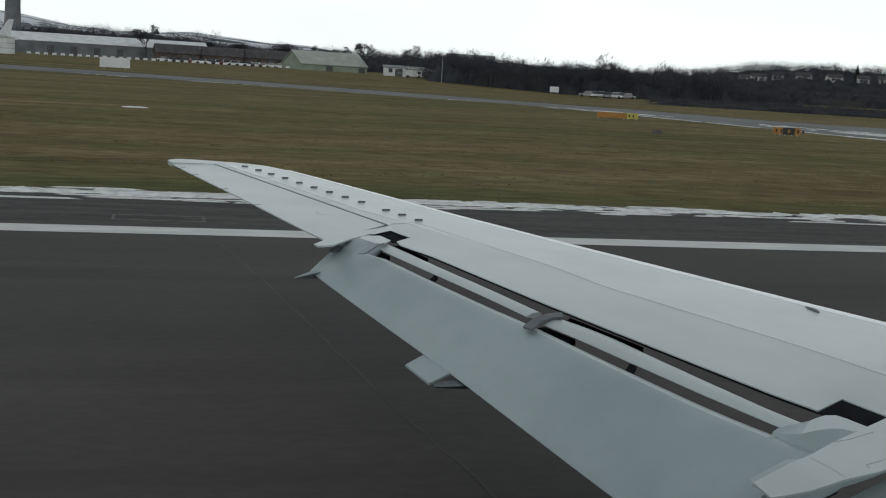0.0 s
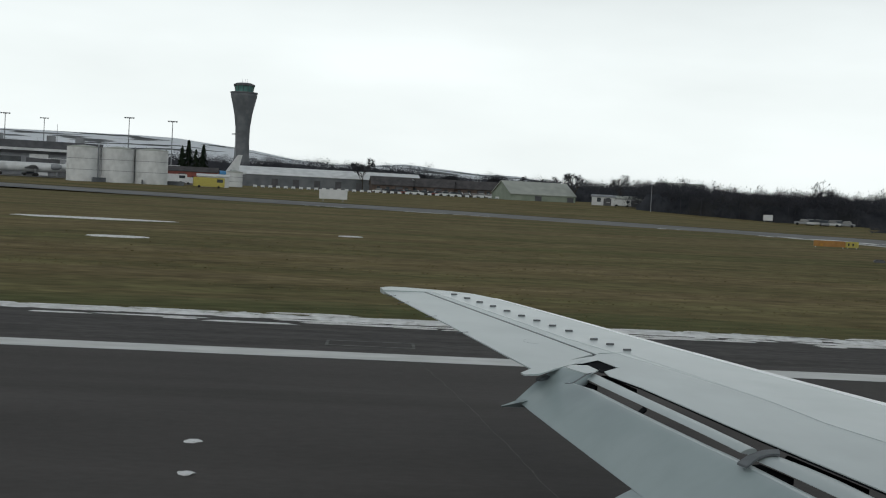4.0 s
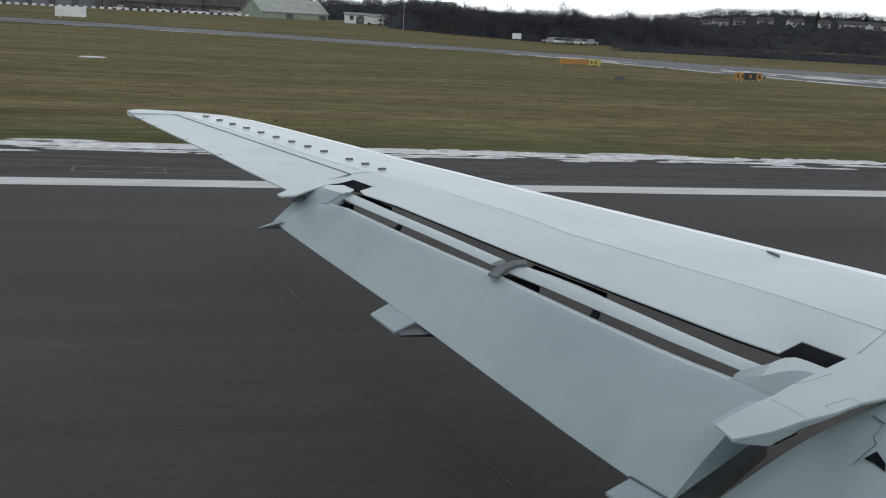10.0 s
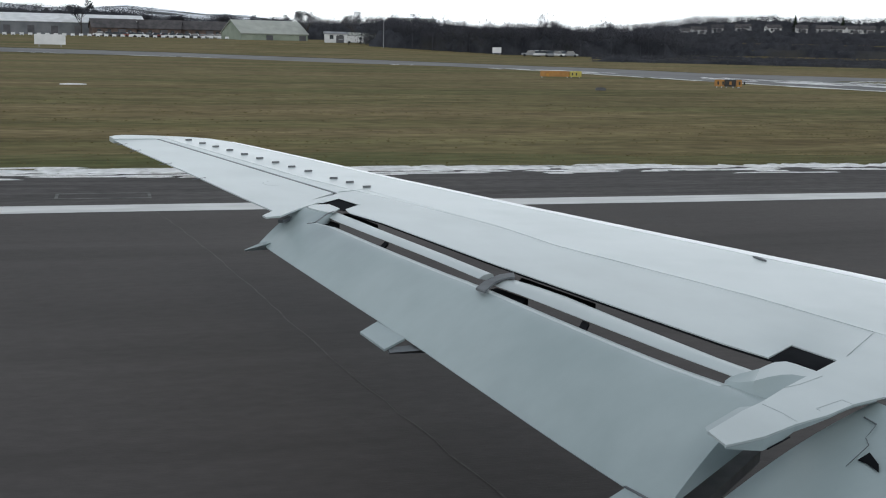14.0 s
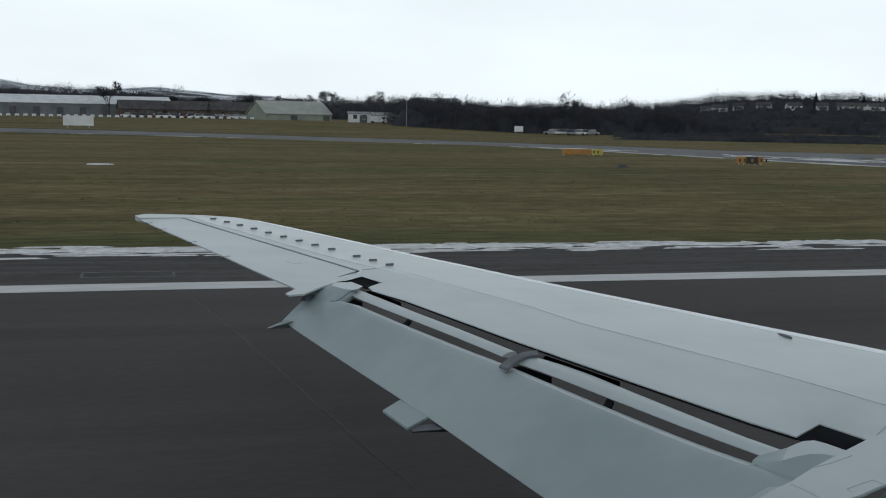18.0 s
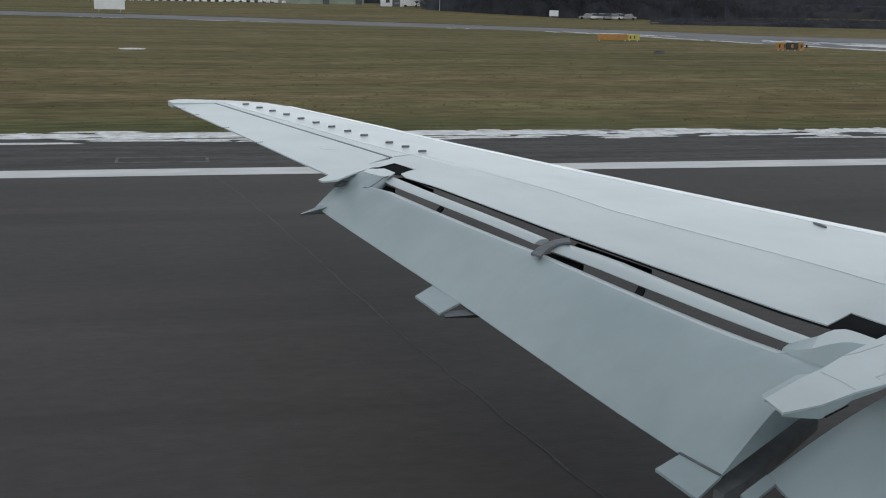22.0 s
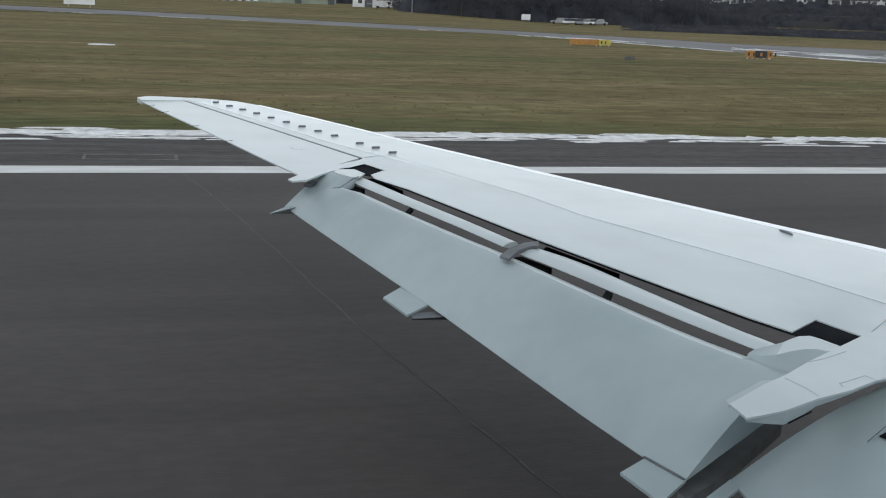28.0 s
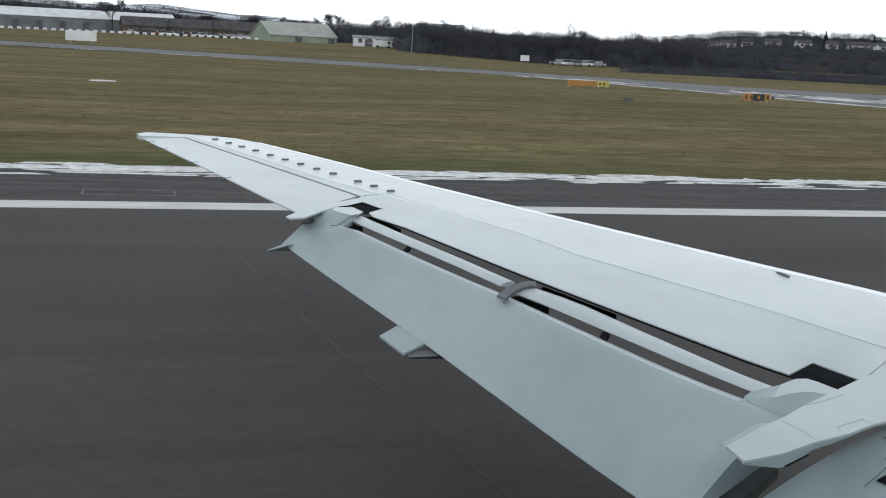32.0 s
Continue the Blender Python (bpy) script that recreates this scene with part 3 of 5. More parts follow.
# trailing-edge tabs over the flap tracks
flap_plate("flap_tab", [(1.408, 6.198, -0.308), (1.265, 6.004, -0.312), (1.321, 5.661, -0.314), (1.47, 5.822, -0.308)])
flap_plate("flap_tab", [(1.862, 3.872, -0.376), (1.71, 3.763, -0.38), (1.754, 3.5, -0.382), (1.922, 3.652, -0.376)])
for (x0, y0), (x1, y1) in (((1.855, 3.872), (1.916, 3.652)),):
    flap_plate("tab_seam", [(x0 - 0.006, y0, -0.37), (x1 - 0.006, y1, -0.37), (x1 + 0.004, y1, -0.37), (x0 + 0.004, y0, -0.37)], 0.01, M_SEAL)
# track tail fairings under the flap
bm = bmesh.new()
loft(bm, [[on_wing(1.599, 5.799, -0.335), on_wing(1.599, 5.683, -0.335), on_wing(1.602, 5.753, -0.375)], [on_wing(1.348, 5.731, -0.327), on_wing(1.348, 5.634, -0.327), on_wing(1.349, 5.675, -0.345)]])
part("track_fairing", bm, M_SEAL, wing, "dark tail of a flap track fairing")
bm = bmesh.new()
loft(bm, [[on_wing(1.107, 8.163, -0.19), on_wing(1.088, 7.981, -0.19), on_wing(1.112, 8.091, -0.27)], [on_wing(0.856, 7.924, -0.232), on_wing(0.858, 7.905, -0.232), on_wing(0.86, 7.918, -0.24)]])
part("track_fairing", bm, M_FLAP, wing, "slim pointed tail of a flap track fairing")
# bridge fairing over the middle flap track
BRI_A = ((1.78, 5.649), (1.911, 5.817), (2.022, 5.912), (2.15, 5.952))
BRI_B = ((1.814, 5.581), (1.935, 5.746), (2.026, 5.828), (2.113, 5.83))
bm = bmesh.new()
rings = []
for i in range(9):
    (ax, ay), (bx, by) = span(BRI_A, 0.12 + 0.8 * i / 8), span(BRI_B, 0.12 + 0.8 * i / 8)
    z = 0.002 - 0.02 * (1 - i / 8) ** 2
    rings.append([on_wing(ax, ay, z - 0.012), on_wing(ax, ay, z), on_wing(bx, by, z), on_wing(bx, by, z - 0.012)])
loft(bm, rings)
bmesh.ops.recalc_face_normals(bm, faces=bm.faces)
smooth_part("track_bridge", bm, M_SEAL, wing, "dark curved flap track bridge", 40)
# near-black plates added to fill the dark stretches of the slots
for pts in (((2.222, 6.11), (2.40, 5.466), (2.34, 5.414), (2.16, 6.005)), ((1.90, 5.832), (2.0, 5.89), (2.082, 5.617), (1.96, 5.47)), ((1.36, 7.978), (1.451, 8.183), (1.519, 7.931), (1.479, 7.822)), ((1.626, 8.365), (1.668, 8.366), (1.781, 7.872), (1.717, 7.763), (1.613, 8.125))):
    flap_plate("slot_dark_fill", [(x, y, -0.07) for x, y in pts], 0.03, M_COVE)
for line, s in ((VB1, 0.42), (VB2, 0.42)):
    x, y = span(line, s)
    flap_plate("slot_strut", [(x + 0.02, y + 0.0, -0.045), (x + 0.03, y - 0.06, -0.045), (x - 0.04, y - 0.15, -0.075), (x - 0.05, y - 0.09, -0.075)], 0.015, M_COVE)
# flap outboard cap and inboard end plate


def skin_patch(name, rows, material, label=""):
    """A thin curved cover skin through rows of points over the wing's datum."""
    bm = bmesh.new()
    cols = []
    for col in zip(*rows):
        line = [col[0][:2] + (col[0][2] - 0.02,)]
        for a, b in zip(col, col[1:]):
            line += [tuple(v + k * (w - v) for v, w in zip(a, b)) for k in (0, 0.33, 0.67)]
        cols.append([on_wing(*q) for q in line + [col[-1]]])
    loft(bm, cols, closed=False)
    bmesh.ops.recalc_face_normals(bm, faces=bm.faces)
    if sum(f.normal.z for f in bm.faces) < 0:
        bmesh.ops.reverse_faces(bm, faces=bm.faces)
    return smooth_part(name, bm, material, wing, label, 60)


OCAP = ((1.336, 8.212), (1.386, 8.315), (1.513, 8.326), (1.556, 8.132), (1.479, 7.973), (1.424, 8.003), (1.37, 8.118))
# lighter plate paints the bright rim where the cap curves over
flap_plate("cap_rim_highlight", [(x, y, 0.008) for x, y in OCAP], 0.008, M_WING)
CAP_EDGE = ((1.233, 7.545), (1.282, 7.565), (1.344, 7.705), (1.424, 7.895), (1.48, 7.988))
for (xa, ya), (xb, yb) in zip(CAP_EDGE, CAP_EDGE[1:]):
    flap_plate("cap_seal", [(xa - 0.008, ya - 0.006, 0.012), (xb - 0.008, yb - 0.006, 0.012), (xb + 0.008, yb + 0.006, 0.012), (xa + 0.008, ya + 0.006, 0.012)], 0.004, M_SEAL)
flap_plate("hinge_cover", [(x, y, 0.0048) for x, y in ((1.402, 8.387), (1.582, 8.694), (1.679, 8.865), (1.757, 8.782), (1.76, 8.365), (1.732, 8.289), (1.639, 8.6), (1.486, 8.413))], 0.003, M_WING)
END_RIM = ((2.411, 4.084, -0.03), (2.459, 4.059, -0.012), (2.505, 4.036, 0.008), (2.556, 4.063, 0.012), (2.607, 4.092, 0.012), (2.66, 4.093, 0.012), (2.682, 4.048, 0.012), (2.708, 3.947, 0.012))
END_MID = ((2.379, 4.083, -0.05), (2.393, 4.006, -0.035), (2.413, 3.923, -0.004), (2.476, 3.928, 0.006), (2.544, 3.936, 0.01), (2.591, 3.93, 0.01), (2.621, 3.898, 0.01), (2.69, 3.911, 0.01))
END_LOW = ((2.311, 4.006, -0.088), (2.34, 3.954, -0.095), (2.376, 3.908, -0.09), (2.415, 3.872, -0.07), (2.459, 3.847, -0.045), (2.502, 3.822, -0.02), (2.562, 3.823, 0.0), (2.679, 3.885, 0.005))
# one cover in two paints: lit crown and shaded slope put into the colour
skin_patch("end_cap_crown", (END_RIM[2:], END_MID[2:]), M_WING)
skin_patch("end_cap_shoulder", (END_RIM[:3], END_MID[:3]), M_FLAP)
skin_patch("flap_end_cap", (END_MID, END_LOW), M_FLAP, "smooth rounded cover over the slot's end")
# near-black plates stand in for the shade inside the shroud's two notches
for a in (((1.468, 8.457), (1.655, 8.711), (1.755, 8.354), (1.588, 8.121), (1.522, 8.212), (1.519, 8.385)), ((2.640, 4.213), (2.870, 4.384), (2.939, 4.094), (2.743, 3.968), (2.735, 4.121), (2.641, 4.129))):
    flap_plate("cove", [(x, y, -0.006) for x, y in a], 0.006, M_COVE, "black plate painted as the shaded recess in the flap cove")
# dark plates paint the shade in the gap below the fairing strip
flap_plate("gap_shade", [(1.382, 8.442, -0.03), (1.42, 8.572, -0.03), (1.529, 8.66, -0.03), (1.511, 8.554, -0.03)], 0.01, M_COVE)
flap_plate("gap_shade", [(1.103, 8.038, -0.05), (1.249, 8.304, -0.05), (1.405, 8.639, -0.05), (1.427, 8.615, -0.05), (1.256, 8.209, -0.05), (1.132, 8.018, -0.05)], 0.02, M_SEAL)
# shade below the shroud's edge, painted as a thin black strip
SHR = ((1.60, 7.98), (1.742, 7.569), (2.085, 6.153), (2.349, 5.175), (2.558, 4.424), (2.640, 4.193))
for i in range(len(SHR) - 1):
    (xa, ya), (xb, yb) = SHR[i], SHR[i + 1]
    flap_plate("shroud_edge_shade", [(xa + 0.012, ya, -0.008), (xb + 0.012, yb, -0.008), (xb - 0.001, yb, -0.008), (xa - 0.001, ya, -0.008)], 0.008, M_COVE)

# flat-topped canoe fairing between the two flaps
CTOP = ((1.925, 3.394), (2.155, 3.564), (2.281, 3.642), (2.455, 3.773), (2.741, 3.965), (2.931, 4.092), (3.179, 4.221), (3.25, 3.90), (2.90, 3.64), (2.73, 3.586), (2.599, 3.545), (2.517, 3.503), (2.442, 3.462), (2.358, 3.432), (2.259, 3.395), (2.175, 3.352), (2.088, 3.309), (1.999, 3.283), (1.918, 3.262))
bm = bmesh.new()
slab(bm, [on_wing(x, y, 0.014) for x, y in CTOP], 0.008)
part("canoe_fairing", bm, M_WING, wing, "white canoe fairing between the flaps")
bm = bmesh.new()
CSIDE = [p for p in CTOP if p[1] < 3.6 and p[0] < 2.75][::-1]
rings = []
for x, y in CSIDE:
    k = 0.004 + 0.026 * smooth01(1.915, 2.06, x) * (1 - smooth01(2.13, 2.29, x)) + 0.012 * smooth01(1.95, 2.1, x) * (1 - smooth01(2.3, 2.48, x))
    rings.append([on_wing(x, y, 0.005), on_wing(x + 0.02, y + 0.06, 0.005), on_wing(x + 0.02, y + 0.05, 0.004 - k), on_wing(x, y + 0.002, 0.004 - k)])
loft(bm, rings)
bmesh.ops.recalc_face_normals(bm, faces=bm.faces)
# the side takes the darker flap colour to paint in its shade
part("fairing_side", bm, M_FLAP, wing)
part("fairing_slit", tube(bmesh.new(), on_wing(2.11, 3.318, -0.036), on_wing(2.235, 3.382, -0.026), 0.003, 0.003, 6), M_COVE, wing)
# track plate deep in the gap between the flaps
flap_plate("flap_track", [(2.563, 4.362, -0.45), (2.666, 4.385, -0.45), (2.69, 4.281, -0.45), (2.094, 3.761, -0.45), (1.936, 3.652, -0.45), (1.923, 3.712, -0.45)], 0.05, M_FIN, "dark metal flap track in the gap")
# inboard flap
FLI = ((2.757, 3.628), (2.832, 2.968), (3.063, 2.234), (3.375, 1.219), (3.63, 0.265))
TEI = ((2.116, 3.674), (2.117, 3.61), (2.047, 2.942), (2.12, 1.5), (2.2, 0.3))
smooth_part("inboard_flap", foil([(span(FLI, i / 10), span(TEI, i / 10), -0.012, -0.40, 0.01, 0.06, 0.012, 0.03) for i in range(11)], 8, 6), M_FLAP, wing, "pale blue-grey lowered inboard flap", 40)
flap_plate("flap_tab", [(2.116, 3.674, -0.396), (1.942, 3.54, -0.40), (1.935, 3.459, -0.40), (2.117, 3.6, -0.396)])
flap_plate("flap_slit", [(2.511, 3.373, -0.127), (2.559, 3.374, -0.103), (2.539, 3.293, -0.115), (2.516, 3.259, -0.127), (2.52, 3.336, -0.124)], 0.003, M_COVE, "dark slit in the inboard flap")
FLAP_STEP = [(2.666, 3.566, -0.045), (2.668, 3.493, -0.048), (2.633, 3.474, -0.065), (2.6, 3.458, -0.081), (2.582, 3.412, -0.091), (2.525, 3.394, -0.119), (2.472, 3.382, -0.149)]
for a, b in zip(FLAP_STEP, FLAP_STEP[1:]):
    flap_plate("flap_step", [(a[0] - 0.003, a[1] - 0.003, a[2]), (b[0] - 0.003, b[1] - 0.003, b[2]), (b[0] + 0.003, b[1] + 0.003, b[2]), (a[0] + 0.003, a[1] + 0.003, a[2])], 0.003, M_SEAL)
# small fittings and panel seams on the upper skin
bm = bmesh.new()
lathe(bm, [(0.06, -0.004), (0.06, 0.004), (0.04, 0.007)], 18)
c = part("filler_cap", bm, M_SEAL, wing, "dark oval filler cap near the leading edge")
c.matrix_basis = Matrix.Translation(on_wing(3.70, 6.05, 0.008)) @ Matrix.Diagonal((0.22, 1.25, 1, 1))


def seam(a, b, w=0.008, m=M_SEAM, off=0.0052):
    a, b = Vector(on_wing(*a, off)), Vector(on_wing(*b, off))
    d = (b - a).cross(Vector((0, 0, 1))).normalized() * w / 2
    part("panel_seam", slab(bmesh.new(), [a - d, b - d, b + d, a + d], 0.006), m, wing)


for a, b in (((1.922, 9.052), (2.478, 7.343)), ((2.478, 7.343), (2.626, 6.628)), ((2.626, 6.628), (3.149, 5.209)), ((3.149, 5.209), (3.352, 4.463)), ((3.352, 4.463), (2.96, 4.12)), ((1.70, 8.93), (1.922, 9.052))):
    seam(a, b, 0.0018)
for a, b in (((2.264, 3.613), (2.283, 3.509)), ((2.283, 3.509), (2.284, 3.42)), ((2.455, 3.772), (2.539, 3.80)), ((2.539, 3.80), (2.687, 3.875)), ((2.436, 3.53), (2.588, 3.599)), ((2.436, 3.53), (2.431, 3.50)), ((2.588, 3.599), (2.597, 3.55))):
    seam(a, b, 0.004, M_SEAM, 0.0155)
bm = bmesh.new()
loft(bm, [[on_wing(1.266 + r * 0.085 * math.cos(q), 9.507 + r * 0.12 * math.sin(q), h) for q in (2 * math.pi * i / 20 for i in range(20))] for r, h in ((1.0, -0.012), (1.0, -0.0055), (0.95, -0.0055), (0.95, -0.012))], caps=False)
part("access_panel", bm, M_SEAM, wing, "oval access panel outline")

# fuselage side behind the camera, which the wing joins
bm = bmesh.new()
n = 28
loft(bm, [[(x, -1.86 + r * 1.65 * math.cos(q), 2.75 + r * 1.65 * math.sin(q)) for q in (2 * math.pi * i / n for i in range(n))] for x, r in ((-9.0, 0.55), (-5.0, 0.93), (-2, 1.0), (10.0, 1.0), (14.0, 0.9), (16.5, 0.3))])
bmesh.ops.recalc_face_normals(bm, faces=bm.faces)
smooth_part("fuselage", bm, M_SKIN, wing, "white fuselage", 50)
bm = bmesh.new()
loft(bm, [[(x, y, z) for y, z in ((0.6, 1.7), (-0.6, 1.75), (-3.1, 1.75), (-4.3, 1.7), (-3.6, 1.15), (-0.1, 1.15))] for x in (2.2, 3.6, 6.4, 8.0)])
bmesh.ops.recalc_face_normals(bm, faces=bm.faces)
part("wing_root_fairing", bm, M_SKIN, wing)
for y in (0.65, -4.37):
    g = part("landing_gear", tube(bmesh.new(), (3.6, y, 1.5), (3.6, y, 0.5), 0.09), M_METAL, wing)
    for dy in (-0.24, 0.24):
        bm = bmesh.new()
        lathe(bm, [(0.30, -0.12), (0.48, -0.10), (0.5, 0.0), (0.48, 0.10), (0.30, 0.12)], 20)
        bmesh.ops.rotate(bm, verts=bm.verts, matrix=Matrix.Rotation(radians(90), 3, "X"))
        bmesh.ops.translate(bm, verts=bm.verts, vec=(3.6, y + dy, 0.5))
        part("tyre", bm, M_TYRE, g)

# ---- touchdown-zone lights crusted with snow ----
for i in range(4):
    lamp = empty("runway_light", "low runway light crusted with melting snow", "runway light", pose(-2.1 + 0.18 * i, 13.55 - 1.53 * i, 0.0), "touchdown zone lights")
    bm = bmesh.new()
    lathe(bm, [(0.07, 0.0), (0.065, 0.010), (0.04, 0.016), (0.015, 0.018)], 14)
    part("housing", bm, M_METAL, lamp)
    bm = bmesh.new()
    rngl = random.Random(i)
    loft(bm, [[(s * (0.095 + rngl.uniform(-0.035, 0.035)) * math.cos(q), s * (0.10 + rngl.uniform(-0.04, 0.04)) * math.sin(q) - 0.04, h) for q in (2 * math.pi * j / 14 for j in range(14))] for s, h in ((1, 0.004), (0.8, 0.016), (0.3, 0.022))])
    part("snow_crust", bm, M_SNOW, lamp)

# ---- taxiway ----
def strip(name, near, far, material, label, z=0.0):
    bm = bmesh.new()
    a = [bm.verts.new((x, y, lie(x, y) + z + 0.065 * smooth01(170, 205, math.hypot(x, y)))) for x, y in near]
    b = [bm.verts.new((x, y, lie(x, y) + z + 0.065 * smooth01(170, 205, math.hypot(x, y)))) for x, y in far]
    for i in range(len(a) - 1):
        bm.faces.new((a[i], a[i + 1], b[i + 1], b[i]))
    bmesh.ops.recalc_face_normals(bm, faces=bm.faces)
    for fc in bm.faces:
        if fc.normal.z < 0:
            fc.normal_flip()
    return structure(name, bm, material, label)


TX_NEAR = [(-460, 336), (-186, 260), (-26, 208), (13, 183), (29.5, 160.4), (43.4, 147), (48.6, 132), (52.0, 110), (54.3, 95), (60.0, 73), (62.2, 57.7), (64.0, 42.5), (67, 30), (68, 26)]
TX_FAR = [(-460, 368), (-186, 290), (-26, 240), (8.6, 222), (28.2, 200), (45, 180), (53.5, 166), (64, 151), (70, 133), (71.0, 105), (71.7, 79), (72.0, 54.5), (80, 34), (86, 26)]
strip("taxiway", TX_NEAR, TX_FAR, M_TAXI, "wet grey asphalt taxiway curving to the runway", -0.045)
strip("taxiway_branch", [(71, 105), (85.5, 107), (99, 92), (154, 60)], [(69.5, 132), (90, 117), (105, 98), (160, 65)], M_TAXI, "narrow grey taxiway branch", -0.049)

# shade of a low bank beyond the taxiway, painted as darker grass
strip("bank_shade_strip", TX_FAR[:10], [(x * 1.012, y * 1.02 + 0.6) for x, y in TX_FAR[:10]], M_BANK_SHADE, "bank shade painted as a dark grass strip along the far taxiway edge", -0.053)

# faint painted outline on the runway shoulder
bm = bmesh.new()
for x0, x1, y0, y1 in ((-1.05, 0.7, 22.40, 22.48), (-1.05, 0.7, 23.12, 23.2), (-1.05, -0.99, 22.48, 23.12), (0.64, 0.7, 22.48, 23.12)):
    slab(bm, [(x0, y0, 0.004), (x1, y0, 0.004), (x1, y1, 0.004), (x0, y1, 0.004)], 0.006)
structure("shoulder_marking", bm, M_FADED, "faded painted outline on the asphalt shoulder")


def streaks(name, pts, spread, seed, count, lmin, lmax, label, lift=-0.043, wide=0.28):
    """Melting snow left in ragged smears along a line."""
    bm = bmesh.new()
    rng = random.Random(seed)
    path = [Vector((x, y, 0)) for x, y in pts]
    for _ in range(count):
        u = rng.random()
        if noise.noise(Vector((u * 7.0, seed, 0.5))) < -0.12:
            continue
        c = Vector((*span2(path, u), 0))
        d = (Vector((*span2(path, min(1, u + 0.03)), 0)) - Vector((*span2(path, max(0, u - 0.03)), 0))).normalized()
        s = Vector((-d.y, d.x, 0))
        c += s * rng.gauss(0, spread)
        ln, wd = rng.uniform(lmin, lmax) * rng.random() + 0.3, rng.uniform(0.05, wide) if wide > 0.2 else rng.uniform(0.02, wide)
        n = 14
        out = []
        for i in range(n):
            q = 2 * math.pi * i / n
            out.append(c + d * ln * math.cos(q) * rng.uniform(0.6, 1.15) + s * wd * math.sin(q) * rng.uniform(0.25, 1.5))
        z = lie(c.x, c.y) + lift + 0.065 * smooth01(170, 205, c.length)
        loft(bm, [[(p.x, p.y, z) for p in out], [(c.x + (p.x - c.x) * 0.75, c.y + (p.y - c.y) * 0.75, z + 0.03) for p in out]])
    return tagged(link_mesh(name, bm, M_SNOW, True), label, "snow", "", "stuff")


def span2(path, u):
    total = [0.0]
    for p, q in zip(path, path[1:]):
        total.append(total[-1] + (q - p).length)
    d = u * total[-1]
    for i in range(len(path) - 1):
        if d <= total[i + 1] + 1e-9:
            p = path[i].lerp(path[i + 1], (d - total[i]) / (total[i + 1] - total[i]))
            return p.x, p.y
    return path[-1].x, path[-1].y


streaks("snow_crumbs", [(-45, 27.05), (110, 27.05)], 0.24, 31, 1300, 0.2, 1.5, "crumbled wet snow scattered along the runway verge", -0.006, 0.12)
streaks("slush", [(-45, 26.0), (110, 25.9)], 0.28, 32, 330, 0.2, 1.6, "thin smears of slush on the asphalt shoulder", -0.012, 0.08)
EDGE_SNOW = "ragged smears of melting snow along the taxiway edge"
streaks("snow_ridge", TX_NEAR[6:10], 0.25, 3, 90, 0.8, 3.0, EDGE_SNOW)
streaks("snow_ridge", TX_NEAR[9:13], 0.3, 4, 120, 0.8, 3.0, EDGE_SNOW)
streaks("snow_ridge", TX_NEAR[2:7], 0.2, 6, 60, 0.8, 2.5, EDGE_SNOW)
streaks("snow_ridge", [(71, 100), (71.7, 79), (72, 55), (80, 34)], 0.3, 5, 120, 0.8, 2.6, EDGE_SNOW)
streaks("snow_ridge", [(74, 104), (86, 106), (99, 91.6), (144, 66)], 0.35, 8, 130, 0.8, 3.0, EDGE_SNOW)
streaks("slush", [(48.2, 138), (53, 128), (60, 105), (66, 86), (68.5, 74)], 1.3, 21, 110, 0.6, 3.4, "thin slush left in streaks on the wet taxiway")
streaks("slush", [(58, 118), (66, 100), (70, 86)], 0.8, 22, 50, 0.6, 3.0, "thin slush left in streaks on the wet taxiway")


# ---- yellow taxiway signs ----
def taxi_sign(x, y, turn, lengths, blacks):
    e = empty("taxiway_sign", "low yellow taxiway sign on short legs in the grass", "sign", pose(x, y, lie(x, y) - 0.05, 0, 0, turn), "taxiway signs")
    u = -sum(lengths) / 2
    for w, dark in zip(lengths, blacks):
        p = part("sign_panel", boxm(u + 0.02, u + w - 0.02, -0.10, 0.10, 0.10, 0.64, 0.025), M_BLACK if dark else M_LIME if w == 1.2 else M_YELLOW, e)
        if dark:
            part("marking", boxm(u + 0.40 * w, u + 0.60 * w, -0.112, -0.101, 0.24, 0.50), M_YELLOW, p)
        elif w < 1.3:
            for k in range(2):
                part("marking", boxm(u + 0.2 + 0.4 * k, u + 0.34 + 0.4 * k, -0.112, -0.101, 0.24, 0.50), M_BLACK, p)
        for lx in (u + 0.2, u + w - 0.2):
            part("leg", boxm(lx - 0.03, lx + 0.03, -0.05, 0.05, 0.0, 0.1), M_METAL, e)
        u += w
    return e


taxi_sign(41.1, 104.2, -4, (2.9, 1.2), (False, False))
taxi_sign(47.1, 83.4, -9, (0.8, 0.95, 0.5), (False, True, False))
taxi_sign(77.3, 77.7, -29, (2.0,), (False,))
taxi_sign(76.8, 65.8, -33, (1.35,), (False,))

# small dark inspection pit cover in the grass
pit = empty("inspection_pit", "small dark concrete pit cover in the grass", "pit cover", pose(33.0, 76.0, -0.06, 0, 0, -18))
part("kerb", boxm(-0.35, 0.35, -0.3, 0.3, 0.0, 0.16, 0.02), M_DARKGREY, pit)
part("lid", boxm(-0.26, 0.26, -0.22, 0.22, 0.16, 0.2, 0.01), M_BLACK, pit)

# ---- woods, single trees ----
def stuff_mesh(name, verts, faces, material, label, category):
    me = bpy.data.meshes.new(name)
    me.from_pydata(verts, [], faces)
    me.materials.append(material)
    return tagged(new(name, me), label, category, "", "stuff")


